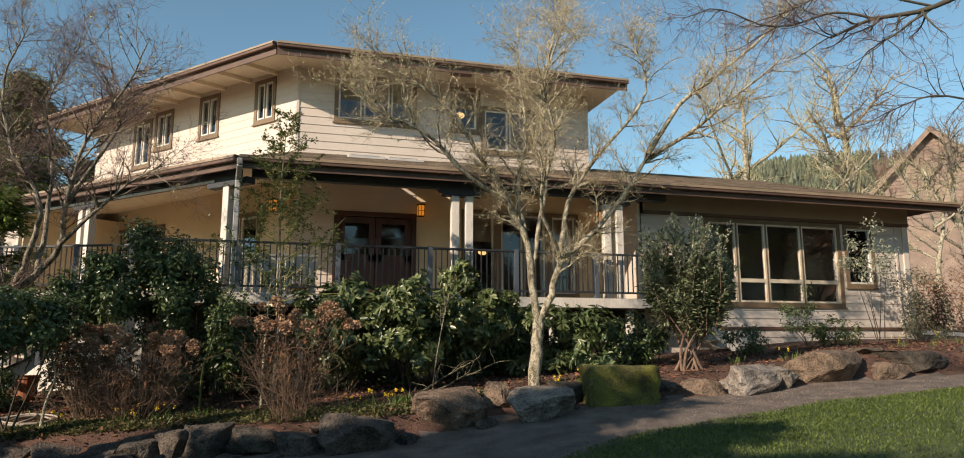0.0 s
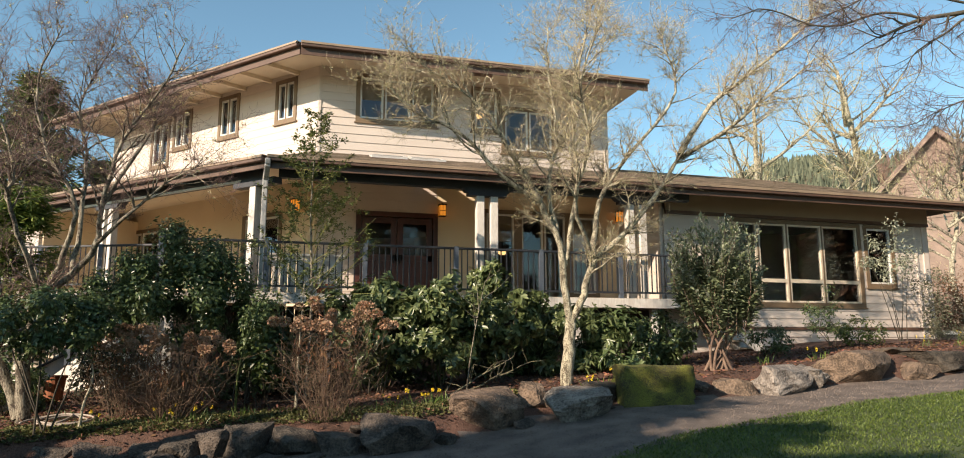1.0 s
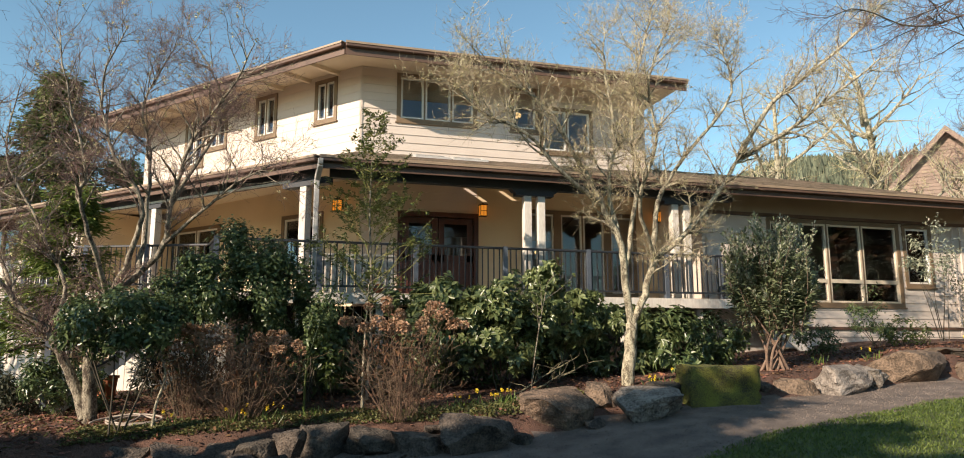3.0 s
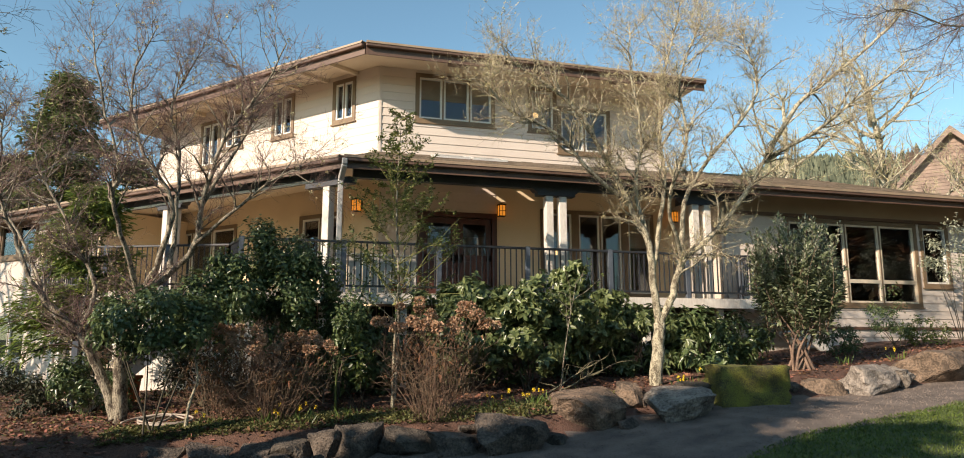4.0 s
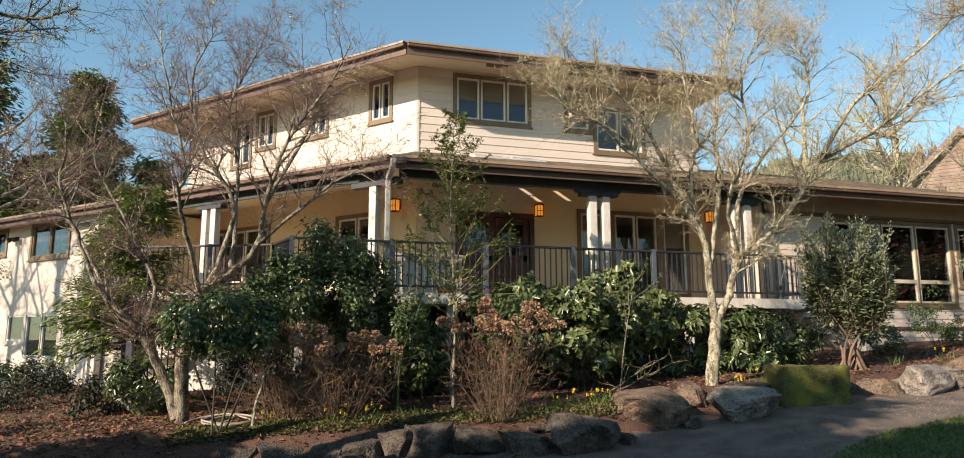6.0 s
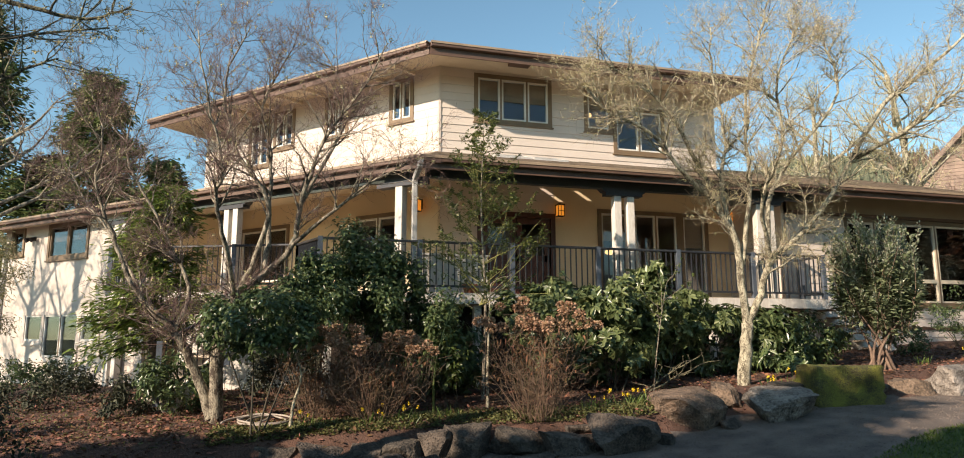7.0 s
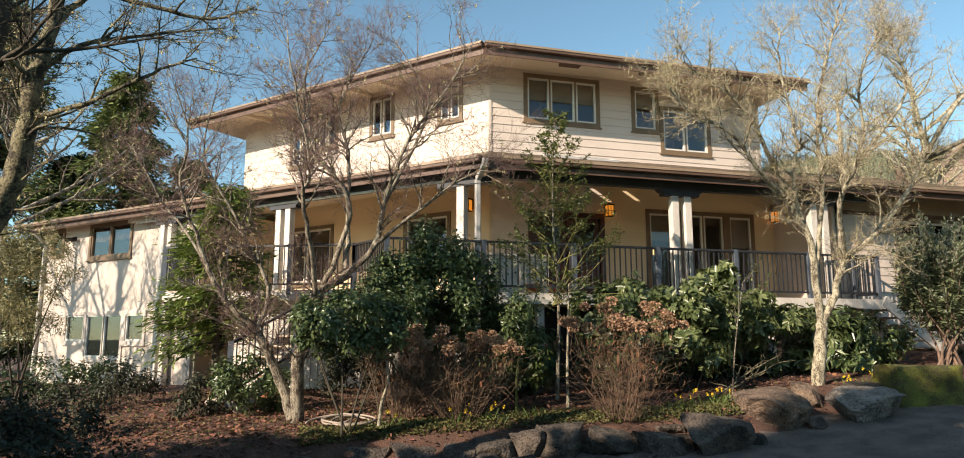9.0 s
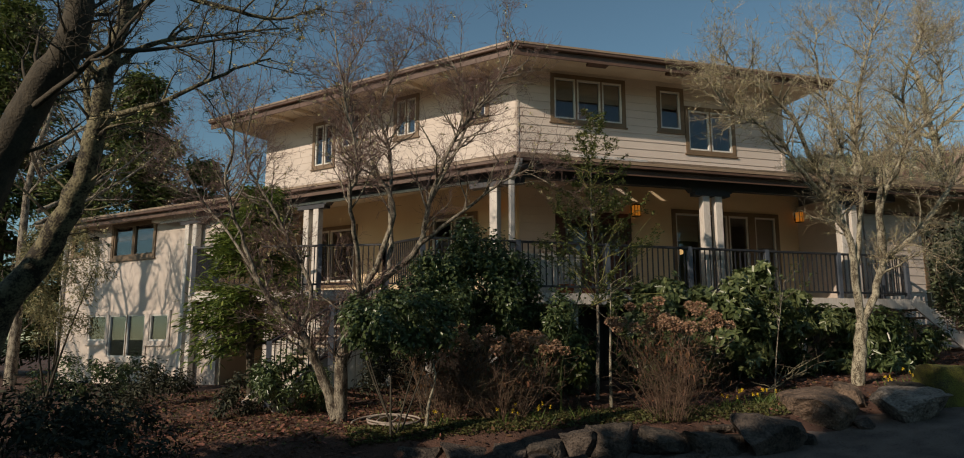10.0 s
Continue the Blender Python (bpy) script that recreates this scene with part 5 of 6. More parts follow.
def shrub(name, label, base, centre, radii, n, leaf, mat, seed, whorl=0, clumps=16, clump=0.33, stem_r=0.016, bark=DARKBARK, shell=0.45, fold=0.25, droop=0.25):
    rng = np.random.default_rng(seed)
    s = thing(name, label, "shrub")
    z = height(*base)
    p, w, cc = crown_points(rng, n, centre, radii, shell, clumps, clump)
    if whorl:
        # leaves in rosettes
        m = n // whorl
        p, w = p[:m], w[:m]
        w = w / np.linalg.norm(w, axis=1, keepdims=True)
        p = np.repeat(p, whorl, 0)
        ax = np.repeat(w, whorl, 0)
        e = rng.normal(0, 1, ax.shape)
        e -= ax * (e * ax).sum(1, keepdims=True)
        e /= np.linalg.norm(e, axis=1, keepdims=True)
        w = e + ax * rng.uniform(-0.1, 0.45, (len(ax), 1))
        face = ax + np.array([0, 0, 0.25])
    else:
        # leaves lie along the crown's surface and look outwards
        face = w / np.linalg.norm(w, axis=1, keepdims=True) + np.array([0, 0, 0.35])
        e = rng.normal(0, 1, w.shape)
        w = np.cross(face, e) / np.linalg.norm(e, axis=1, keepdims=True) + face * rng.uniform(0.0, 0.5, (len(w), 1))
    keep = p[:, 2] > z + 0.05
    tagged(leaves(p[keep], w[keep], leaf[0], leaf[1], mat, "foliage", s, rng, fold, droop=droop, face=face[keep]), kind="stuff")
    stems(rng, (base[0], base[1], z - 0.05), cc[: min(len(cc), 5)], stem_r, bark, s)
    return s


shrub("rhododendron", "dark rhododendron deep under the porch", (1.6, 12.8), (1.6, 12.7, 1.3), (1.3, 0.5, 0.9), 4000, (0.15, 0.05), CAMELLIA, 151, 7)
shrub("rhododendron", "dark rhododendron deep under the porch", (3.9, 12.9), (3.9, 12.9, 1.2), (1.3, 0.5, 0.8), 4000, (0.15, 0.05), CAMELLIA, 152, 7)
shrub("rhododendron", "dark rhododendron deep under the porch", (-0.9, 12.9), (-0.9, 12.9, 1.1), (1.2, 0.5, 0.85), 3600, (0.15, 0.05), CAMELLIA, 153, 7)
shrub("rhododendron", "broad glossy rhododendron with drooping leaf whorls", (0.95, 11.9), (0.95, 11.8, 1.8), (0.9, 0.75, 0.85), 6800, (0.125, 0.058), RHODO, 101, 7, clumps=34, clump=0.24, shell=0.35, droop=0.12)
shrub("rhododendron", "broad glossy rhododendron in front of the porch", (2.0, 11.5), (2.0, 11.4, 1.75), (0.95, 0.8, 0.9), 6800, (0.125, 0.058), RHODO, 102, 7, clumps=34, clump=0.24, shell=0.35, droop=0.12)
shrub("rhododendron", "sunlit rhododendron reaching the railing", (3.1, 11.9), (3.05, 11.8, 1.95), (0.9, 0.7, 0.95), 6800, (0.125, 0.058), RHODO, 103, 7, clumps=34, clump=0.24, shell=0.35, droop=0.12)
shrub("rhododendron", "dark rhododendron beneath the porch edge", (4.6, 12.2), (4.6, 12.1, 1.45), (1.0, 0.7, 0.75), 4000, (0.14, 0.045), RHODO, 104, 7)
shrub("rhododendron", "dark rhododendron beneath the porch edge", (5.7, 12.0), (5.6, 11.9, 1.35), (0.7, 0.6, 0.65), 2600, (0.14, 0.045), CAMELLIA, 105, 7)
# these leaves take the darkened colour too, as painted shade
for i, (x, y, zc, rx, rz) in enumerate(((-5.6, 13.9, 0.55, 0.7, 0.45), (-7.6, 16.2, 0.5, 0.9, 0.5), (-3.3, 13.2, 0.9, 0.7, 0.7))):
    shrub("border_shrub", "leafy border shrub on the mulch, its leaf colour darkened as shade", (x, y), (x, y, zc), (rx, rx * 0.8, rz), 2000, (0.075, 0.035), SHADETONELEAF, 160 + i, clumps=16, stem_r=0.008)
shrub("camellia", "dark green camellia below the porch end", (6.5, 12.3), (6.5, 12.2, 1.6), (0.7, 0.55, 0.7), 3200, (0.09, 0.045), CAMELLIA, 155, clumps=16)
shrub("camellia", "dense dark green camellia by the porch corner", (-2.1, 12.4), (-2.1, 12.3, 2.35), (1.05, 0.8, 0.9), 16500, (0.068, 0.042), CAMELLIA, 106, clumps=54, clump=0.26)
shrub("camellia", "dense dark green camellia by the porch corner", (-1.1, 12.2), (-1.0, 12.1, 1.65), (0.7, 0.6, 0.7), 5440, (0.066, 0.04), CAMELLIA, 107, clumps=16)
shrub("camellia", "spreading dark camellia under the bare tree", (-3.6, 10.9), (-3.6, 10.7, 1.72), (1.0, 0.7, 0.42), 6720, (0.066, 0.04), CAMELLIA, 108, clumps=32, clump=0.27)
shrub("camellia", "dark green camellia beside the bare tree", (-2.9, 12.0), (-3.0, 11.9, 1.9), (0.8, 0.7, 0.6), 5120, (0.066, 0.04), CAMELLIA, 109, clumps=16)


def upright_shrub(name, label, base, lean, spread, low, tall, shoots, seed):
    """A vase of bare reddish stems that end in leafy upright shoots with silvery tips."""
    t = thing(name, label, "shrub")
    rr = random.Random(seed)
    rng = np.random.default_rng(seed)
    z = height(*base)
    dark, pale, twigs = ([], []), ([], []), []
    heads = []
    for i in range(9):
        a = i * 2.4
        r = spread * rr.uniform(0.25, 0.6)
        heads.append(Vector((base[0] + lean + r * math.cos(a), base[1] + 0.7 * r * math.sin(a), z + low * rr.uniform(0.85, 1.25))))
        b = Vector((base[0] + rr.gauss(0, 0.12), base[1] + rr.gauss(0, 0.08), z - 0.06))
        path = curve([b, b.lerp(heads[-1], 0.5) + Vector((rr.gauss(0, 0.08), rr.gauss(0, 0.08), 0)), heads[-1]], 5)
        tubes([(path, [0.03 * (1 - 0.55 * k / (len(path) - 1)) for k in range(len(path))], 6)], REDBARK, "stem", t)
    for i in range(shoots):
        h = rr.choice(heads)
        a, q = rr.uniform(0, 6.28), math.sqrt(rr.random())
        top = Vector((base[0] + lean + spread * q * math.cos(a), base[1] + 0.75 * spread * q * math.sin(a), z + tall * rr.uniform(0.52, 1.0) * (1 - 0.14 * q)))
        h = h.lerp(Vector((top.x, top.y, h.z)), 0.55) + Vector((0, 0, rr.uniform(-0.3, 0.35)))
        path = curve([h, h.lerp(top, 0.5) + Vector((rr.gauss(0, 0.07), rr.gauss(0, 0.07), -0.05)), top], 5)
        twigs.append((path, [0.008 * (1 - 0.75 * k / (len(path) - 1)) for k in range(len(path))], 4))
        n = int(52 + 60 * (top - h).length)
        for k in range(n):
            f = (k / n) ** 0.8 * (len(path) - 1.01)
            p = path[int(f)].lerp(path[int(f) + 1], f - int(f))
            up = (path[int(f) + 1] - path[int(f)]).normalized()
            side = Vector((rr.gauss(0, 1), rr.gauss(0, 1), rr.gauss(0, 0.4))).normalized()
            end = k / n > 0.62
            store = pale if end and rr.random() < 0.75 else dark
            store[0].append(p + side * rr.uniform(0.0, 0.05 if end else 0.13))
            store[1].append(side * (0.5 if end else 1.0) + up * (0.9 if end else 0.35))
    tagged(tubes(twigs, REDBARK, "shoot", t), kind="stuff")
    tagged(leaves(dark[0], dark[1], 0.095, 0.042, PIERISDARK, "foliage", t, rng, fold=0.15), kind="stuff")
    tagged(leaves(pale[0], pale[1], 0.06, 0.024, PIERIS, "young_foliage", t, rng, label="silvery young leaf tips"), kind="stuff")


upright_shrub("pieris", "tall upright shrub with dark leaves and silvery grey-green tips", (6.85, 10.95), 0.12, 0.92, 0.95, 3.0, 165, 110)
shrub("climbing_shrub", "sparse twiggy shrub against the wing wall", (13.6, 13.4), (13.5, 13.4, 3.5), (0.8, 0.4, 0.9), 1300, (0.07, 0.03), PIERIS, 112, clumps=20, stem_r=0.012)
shrub("climbing_shrub", "sparse twiggy shrub against the wing wall", (14.9, 13.5), (14.8, 13.5, 2.5), (0.6, 0.4, 1.0), 1000, (0.07, 0.03), SAGE, 113, clumps=20, stem_r=0.012)
shrub("climbing_shrub", "sparse twiggy shrub beneath the picture window", (11.3, 13.2), (11.3, 13.2, 2.0), (0.6, 0.4, 0.7), 900, (0.07, 0.03), CAMELLIA, 114, clumps=16, stem_r=0.012)
shrub("garden_shrub", "low bright green shrub below the window", (11.9, 12.9), (11.9, 12.8, 1.65), (0.6, 0.4, 0.3), 900, (0.08, 0.03), HOLLY, 115, stem_r=0.008)
shrub("garden_shrub", "low grey-green sage bush by the wall", (14.3, 12.8), (14.3, 12.7, 1.65), (0.8, 0.5, 0.35), 1600, (0.05, 0.018), SAGE, 116, stem_r=0.006)
shrub("garden_shrub", "low leafy shrub under the stair", (9.2, 12.6), (9.2, 12.5, 1.45), (0.6, 0.4, 0.35), 1100, (0.07, 0.03), CAMELLIA, 117, stem_r=0.008)
shrub("garden_shrub", "low green shrub under the bare tree", (-4.9, 13.4), (-4.9, 13.3, 0.75), (0.8, 0.6, 0.45), 2200, (0.09, 0.035), CAMELLIA, 118, stem_r=0.008)
shrub("garden_shrub", "rounded green shrub near the side wing", (-8.3, 19.2), (-8.3, 19.1, 0.6), (0.8, 0.7, 0.5), 1600, (0.09, 0.035), CAMELLIA, 119, stem_r=0.008)
shrub("garden_shrub", "rounded dark shrub near the side wing", (-9.8, 19.6), (-9.8, 19.5, 0.55), (1.0, 0.8, 0.55), 1800, (0.09, 0.035), CAMELLIA, 120, stem_r=0.008)
shrub("garden_shrub", "bright yellow-green young shrub in the bed", (-0.75, 11.4), (-0.75, 11.3, 1.1), (0.35, 0.3, 0.5), 500, (0.09, 0.05), HOLLY, 121, stem_r=0.008)
# the deep shade at the lower left is painted through the leaf colour
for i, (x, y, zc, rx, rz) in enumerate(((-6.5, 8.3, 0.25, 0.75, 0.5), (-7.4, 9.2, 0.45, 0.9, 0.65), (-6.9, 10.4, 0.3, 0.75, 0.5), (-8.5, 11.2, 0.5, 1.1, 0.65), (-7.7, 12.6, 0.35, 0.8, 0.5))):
    shrub("border_shrub", "leafy border shrub with deep shade put into its leaf colour", (x, y), (x, y, zc), (rx, rx * 0.8, rz), 1700, (0.075, 0.035), SHADETONELEAF, 130 + i, clumps=22, clump=0.27, stem_r=0.008)
shrub("lichened_shrub", "tall pale lichen-covered shrub at the side wing's corner", (-9.8, 18.3), (-9.75, 18.2, 2.75), (0.95, 0.8, 1.55), 8500, (0.085, 0.018), PALEHEDGE, 140, clumps=46, clump=0.24, stem_r=0.03)


def sapling_tree():
    s = thing("young_evergreen", "slender young evergreen tree with sparse small leaves", "tree")
    rng = np.random.default_rng(77)
    rr = random.Random(77)
    b = Vector((-0.15, 11.9, height(-0.15, 11.9) - 0.05))
    trunk = curve([b, b + Vector((0.05, 0, 1.6)), b + Vector((-0.02, 0.02, 3.2)), b + Vector((0.03, 0, 4.75))], 5)
    tubes([(trunk, [0.035 * (1 - 0.85 * i / (len(trunk) - 1)) for i in range(len(trunk))], 7)], BARK2, "trunk", s)
    br, c, w = [], [], []
    for i in range(62):
        k = 0.36 + 0.62 * (i / 61) ** 1.1
        q = trunk[min(len(trunk) - 1, int(k * len(trunk)))]
        a = i * 2.4 + rr.uniform(-0.4, 0.4)
        ln = (1.02 - k) * 1.9 * rr.uniform(0.55, 1.15) + 0.12
        pts = shoot(rr, q, (math.cos(a), math.sin(a), 0.55), ln, 0.13, 6, 0.05)
        br.append((pts, [0.008 * (1 - 0.8 * j / 6) for j in range(7)], 4))
        sprays = [pts]
        for j in range(3):
            st = pts[rr.randint(2, 5)]
            sp = shoot(rr, st, (pts[-1] - pts[0]).normalized() + Vector((rr.gauss(0, 0.6), rr.gauss(0, 0.6), rr.gauss(0.1, 0.3))), ln * 0.4, 0.12, 6, 0.02)
            br.append((sp, [0.004 * (1 - 0.7 * j2 / 6) for j2 in range(7)], 3))
            sprays.append(sp)
        for sp in sprays:
            for j in range(int(10 + 22 * ln)):
                f = rr.uniform(0.35, 1.0) * 5.99
                p = sp[int(f)].lerp(sp[int(f) + 1], f - int(f))
                c.append(p + Vector((rr.gauss(0, 0.02), rr.gauss(0, 0.02), rr.gauss(0, 0.02))))
                w.append(Vector((rr.gauss(0, 1), rr.gauss(0, 1), rr.gauss(0.2, 0.4))) + (sp[-1] - sp[0]).normalized() * 0.7)
    tagged(tubes(br, SPRINGSTEM, "branch", s), kind="stuff")
    tagged(leaves(c, w, 0.058, 0.028, YOUNGLEAF, "foliage", s, rng), kind="stuff")
    # long arching yellow-green shoots from low on the trunk
    wands = []
    for a, ln, up in ((0.15, 1.9, 1.2), (0.0, 1.5, 0.9), (0.5, 1.7, 1.5), (-0.2, 1.3, 0.6), (2.9, 1.3, 1.2), (3.3, 1.1, 0.8)):
        st = trunk[int(len(trunk) * 0.42)]
        wands.append((shoot(rr, st - Vector((0.1 * math.cos(a), 0, 0.35)), (math.cos(a), math.sin(a) - 0.3, up), ln, 0.07, 8, 0.0), [0.011 * (1 - 0.09 * j) for j in range(9)], 5))
    tagged(tubes(wands, SPRINGSTEM, "wand", s, "bare yellow-green shoots"), kind="stuff")


sapling_tree()


def hydrangea(x, y, rx, tall, heads, seed, label, stems_=120):
    s = thing("dried_hydrangea", label, "shrub", group="dried hydrangeas")
    rr = random.Random(seed)
    rng = np.random.default_rng(seed)
    z = height(x, y)
    st, tips = [], []
    for i in range(stems_):
        a, r = rr.uniform(0, 6.28), math.sqrt(rr.random())
        b = Vector((x + 0.28 * rx * r * math.cos(a), y + 0.28 * rx * r * math.sin(a), z - 0.03))
        e = Vector((x + rx * r * math.cos(a) * 1.0, y + rx * 0.8 * r * math.sin(a), z + tall * rr.uniform(0.35, 1.05) * (1 - 0.3 * r * r)))
        m = b.lerp(e, 0.5) + Vector((rr.gauss(0, 0.13), rr.gauss(0, 0.13), rr.gauss(0.08, 0.08)))
        pts = curve([b, m, e], 4)
        st.append((pts, [0.0045 * (1 - 0.6 * k / (len(pts) - 1)) for k in range(len(pts))], 4))
        tips.append(e)
        for _ in range(5):
            k = rr.randint(2, len(pts) - 2)
            st.append((shoot(rr, pts[k], (rr.gauss(0, 1), rr.gauss(0, 1), rr.uniform(0.0, 1.2)), rr.uniform(0.15, 0.5), 0.25, 4), [0.0032, 0.0028, 0.0024, 0.002, 0.0016], 3))
    tagged(tubes(st, DRYSTEM, "stem", s), kind="stuff")
    tips.sort(key=lambda p: -p.z)
    for p in tips[:heads]:
        n = 150
        d = rng.normal(0, 1, (n, 3))
        d /= np.linalg.norm(d, axis=1, keepdims=True)
        rad = rr.uniform(0.055, 0.09)
        c = np.array(p) + d * rad * np.array([1, 1, 0.75]) * rng.uniform(0.75, 1.0, (n, 1))
        leaves(c, d + rng.normal(0, 0.5, (n, 3)), 0.035, 0.03, DRYHEAD, "flower_head", s, rng, droop=0.05)
    n = stems_ * 3
    c = np.array([tips[rr.randrange(len(tips))].lerp(Vector((x, y, z + tall * 0.4)), rr.uniform(0.05, 0.6)) for _ in range(n)])
    tagged(leaves(c, rng.normal(0, 1, (n, 3)) - np.array([0, 0, 0.6]), 0.07, 0.03, DRYLEAF, "dead_leaf", s, rng, fold=0.6, droop=0.4), kind="stuff")


hydrangea(0.12, 10.1, 0.95, 1.65, 30, 201, "large dried hydrangea with brown flower heads", 105)
hydrangea(-2.0, 11.0, 0.95, 1.25, 24, 202, "dried hydrangea with faded brown heads in shade", 130)
hydrangea(-2.7, 11.6, 0.7, 1.3, 12, 203, "dried hydrangea beneath the camellia", 80)


def sapling(x, y, pts, r, label, mat=BARK):
    s = thing("sapling", label, "tree", group="young saplings")
    rr = random.Random(int(x * 100))
    b = Vector((x, y, height(x, y) - 0.05))
    path = curve([b] + [b + Vector(p) for p in pts], 5)
    tubes([(path, [r * (1 - 0.75 * i / (len(path) - 1)) for i in range(len(path))], 6)], mat, "trunk", s)
    tw = []
    for i in range(10):
        k = rr.randint(len(path) * 2 // 3, len(path) - 1)
        tw.append((shoot(rr, path[k], (rr.gauss(0, 1), rr.gauss(0, 1), 0.8), rr.uniform(0.25, 0.7), 0.15, 5, 0.04), [0.006, 0.005, 0.004, 0.003, 0.0025, 0.002], 4))
    tagged(tubes(tw, mat, "twig", s), kind="stuff")
    c = np.array([tw[rr.randrange(len(tw))][0][rr.randint(2, 5)] for _ in range(120)]) + np.random.default_rng(3).normal(0, 0.04, (120, 3))
    tagged(leaves(c, np.random.default_rng(4).normal(0, 1, (120, 3)), 0.06, 0.03, HOLLY, "foliage", s), kind="stuff")


sapling(-3.15, 10.95, ((0.03, 0, 0.35), (0.12, 0, 0.75), (0.0, 0, 1.2)), 0.028, "thin pale crooked sapling in the bed")
sapling(-1.15, 11.0, ((0.02, 0, 0.7), (0.2, 0, 1.4), (0.45, 0, 2.1)), 0.022, "thin green-stemmed leaning sapling", HOLLY)
sapling(-0.3, 11.1, ((0.0, 0, 0.6), (0.02, 0, 1.2), (0.05, 0, 1.9)), 0.028, "thin pale upright sapling")
sapling(2.2, 10.6, ((0.05, 0, 0.5), (0.15, 0, 1.1), (0.3, 0, 1.8)), 0.014, "thin twiggy sapling before the rhododendron", BARK2)


def conifer(name, label, at, tall, radius, seed, mat, n=9000, leaf=(0.3, 0.07), low=0.1, group=""):
    c = thing(name, label, "tree", group=group)
    rr = random.Random(seed)
    rng = np.random.default_rng(seed)
    x, y = at
    z = height(max(-30, min(30, x)), min(y, 26)) - 0.2
    tubes([([Vector((x, y, z)), Vector((x + rr.gauss(0, 0.1), y, z + tall * 0.5)), Vector((x, y, z + tall))], [tall * 0.016 + 0.03, tall * 0.009 + 0.02, 0.01], 7)], DARKBARK, "trunk", c)
    ps, ws, br = [], [], []
    m = int(50 + tall * 7)
    for i in range(m):
        k = rr.uniform(low, 1.0)
        a = rr.uniform(0, 6.28)
        ln = radius * (1 - k) ** 0.75 * rr.uniform(0.65, 1.15) + 0.12 * radius
        st = Vector((x, y, z + k * tall))
        pts = shoot(rr, st, (math.cos(a), math.sin(a), 0.15), ln, 0.1, 5, -0.04)
        br.append((pts, [0.02 * radius * (1 - 0.8 * j / 5) + 0.003 for j in range(6)], 4))
        for j in range(n // m):
            f = rr.uniform(0.15, 1.0) * 4.99
            p = pts[int(f)].lerp(pts[int(f) + 1], f - int(f))
            w = (pts[int(f) + 1] - pts[int(f)]).normalized() + Vector((rr.gauss(0, 0.6), rr.gauss(0, 0.6), rr.gauss(-0.1, 0.3)))
            ps.append(p + Vector((rr.gauss(0, 0.07 * radius), rr.gauss(0, 0.07 * radius), rr.gauss(0, 0.05 * radius))))
            ws.append(w)
    tagged(tubes(br, DARKBARK, "branch", c), kind="stuff")
    tagged(leaves(ps, ws, leaf[0], leaf[1], mat, "foliage", c, rng, droop=0.12), kind="stuff")
    return c


conifer("cedar", "light green cedar with flat layered sprays beside the porch", (-5.6, 15.4), 4.3, 1.6, 301, CEDAR, 13000, (0.15, 0.035), 0.27)
conifer("fir", "tall dark green fir behind the side wing", (-11.7, 34.2), 13.0, 3.6, 302, FIRLEAF, 30000, (0.3, 0.1), group="firs behind the house")
conifer("fir", "tall dark green fir behind the side wing", (-14.2, 36.5), 10.0, 3.0, 303, CONIFER, 20000, (0.3, 0.1), group="firs behind the house")
conifer("fir", "tall dark green fir behind the side wing", (-16.8, 34.5), 16.5, 4.2, 304, FIRLEAF, 30000, (0.3, 0.1), group="firs behind the house")
conifer("fir", "tall dark green fir behind the side wing", (-9.0, 35.0), 9.6, 2.6, 305, FIRLEAF, 18000, (0.3, 0.1), group="firs behind the house")
conifer("fir", "tall dark green fir behind the side wing", (-21.0, 33.0), 15.5, 3.8, 306, FIRLEAF, 22000, (0.3, 0.1), group="firs behind the house")
# evergreens beside and behind the way, whose shade lies over the rocks and the lawn
for i, (x, y, h, r) in enumerate(((-10.6, 5.2, 5.1, 2.3), (-11.8, 6.8, 5.0, 2.4), (-10.2, 3.6, 6.8, 2.5), (-10.0, 1.8, 9.6, 2.6), (-9.6, 0.0, 9.2, 2.6), (-15.0, 6.5, 5.4, 2.4), (-16.0, 8.8, 5.2, 2.4), (-10.5, -3.0, 10.0, 3.2), (-6.0, -8.5, 10.0, 3.2))):
    conifer("evergreen", "dense tall evergreen beside the lawn", (x, y), h, r, 311 + i, CONIFER, 8000, (0.45, 0.16), 0.03, "evergreens by the lawn")
for i, (x, y, h, r) in enumerate(((-1.0, -19.0, 10.0, 3.0), (6.5, -21.0, 11.5, 3.2), (15.0, -19.0, 9.5, 3.0), (25.0, -14.0, 10.0, 3.0), (-8.0, -24.0, 10.0, 3.0), (22.0, 1.0, 10.5, 3.4), (27.0, -3.0, 11.5, 3.6), (33.0, -8.0, 12.0, 3.8), (26.0, -9.0, 10.0, 3.4), (20.0, -5.0, 9.0, 3.2), (31.0, 2.5, 13.0, 4.2), (24.5, -1.5, 11.5, 3.6), (30.0, -5.0, 13.0, 4.2), (36.0, -2.0, 14.0, 4.4), (24.0, 4.5, 10.5, 3.4))):
    conifer("evergreen", "tall tree across the lawn", (x, y), h, r, 331 + i, HOLLY if i % 2 else DRYLEAF, 5000, (0.7, 0.25), 0.03, "evergreens by the lawn")

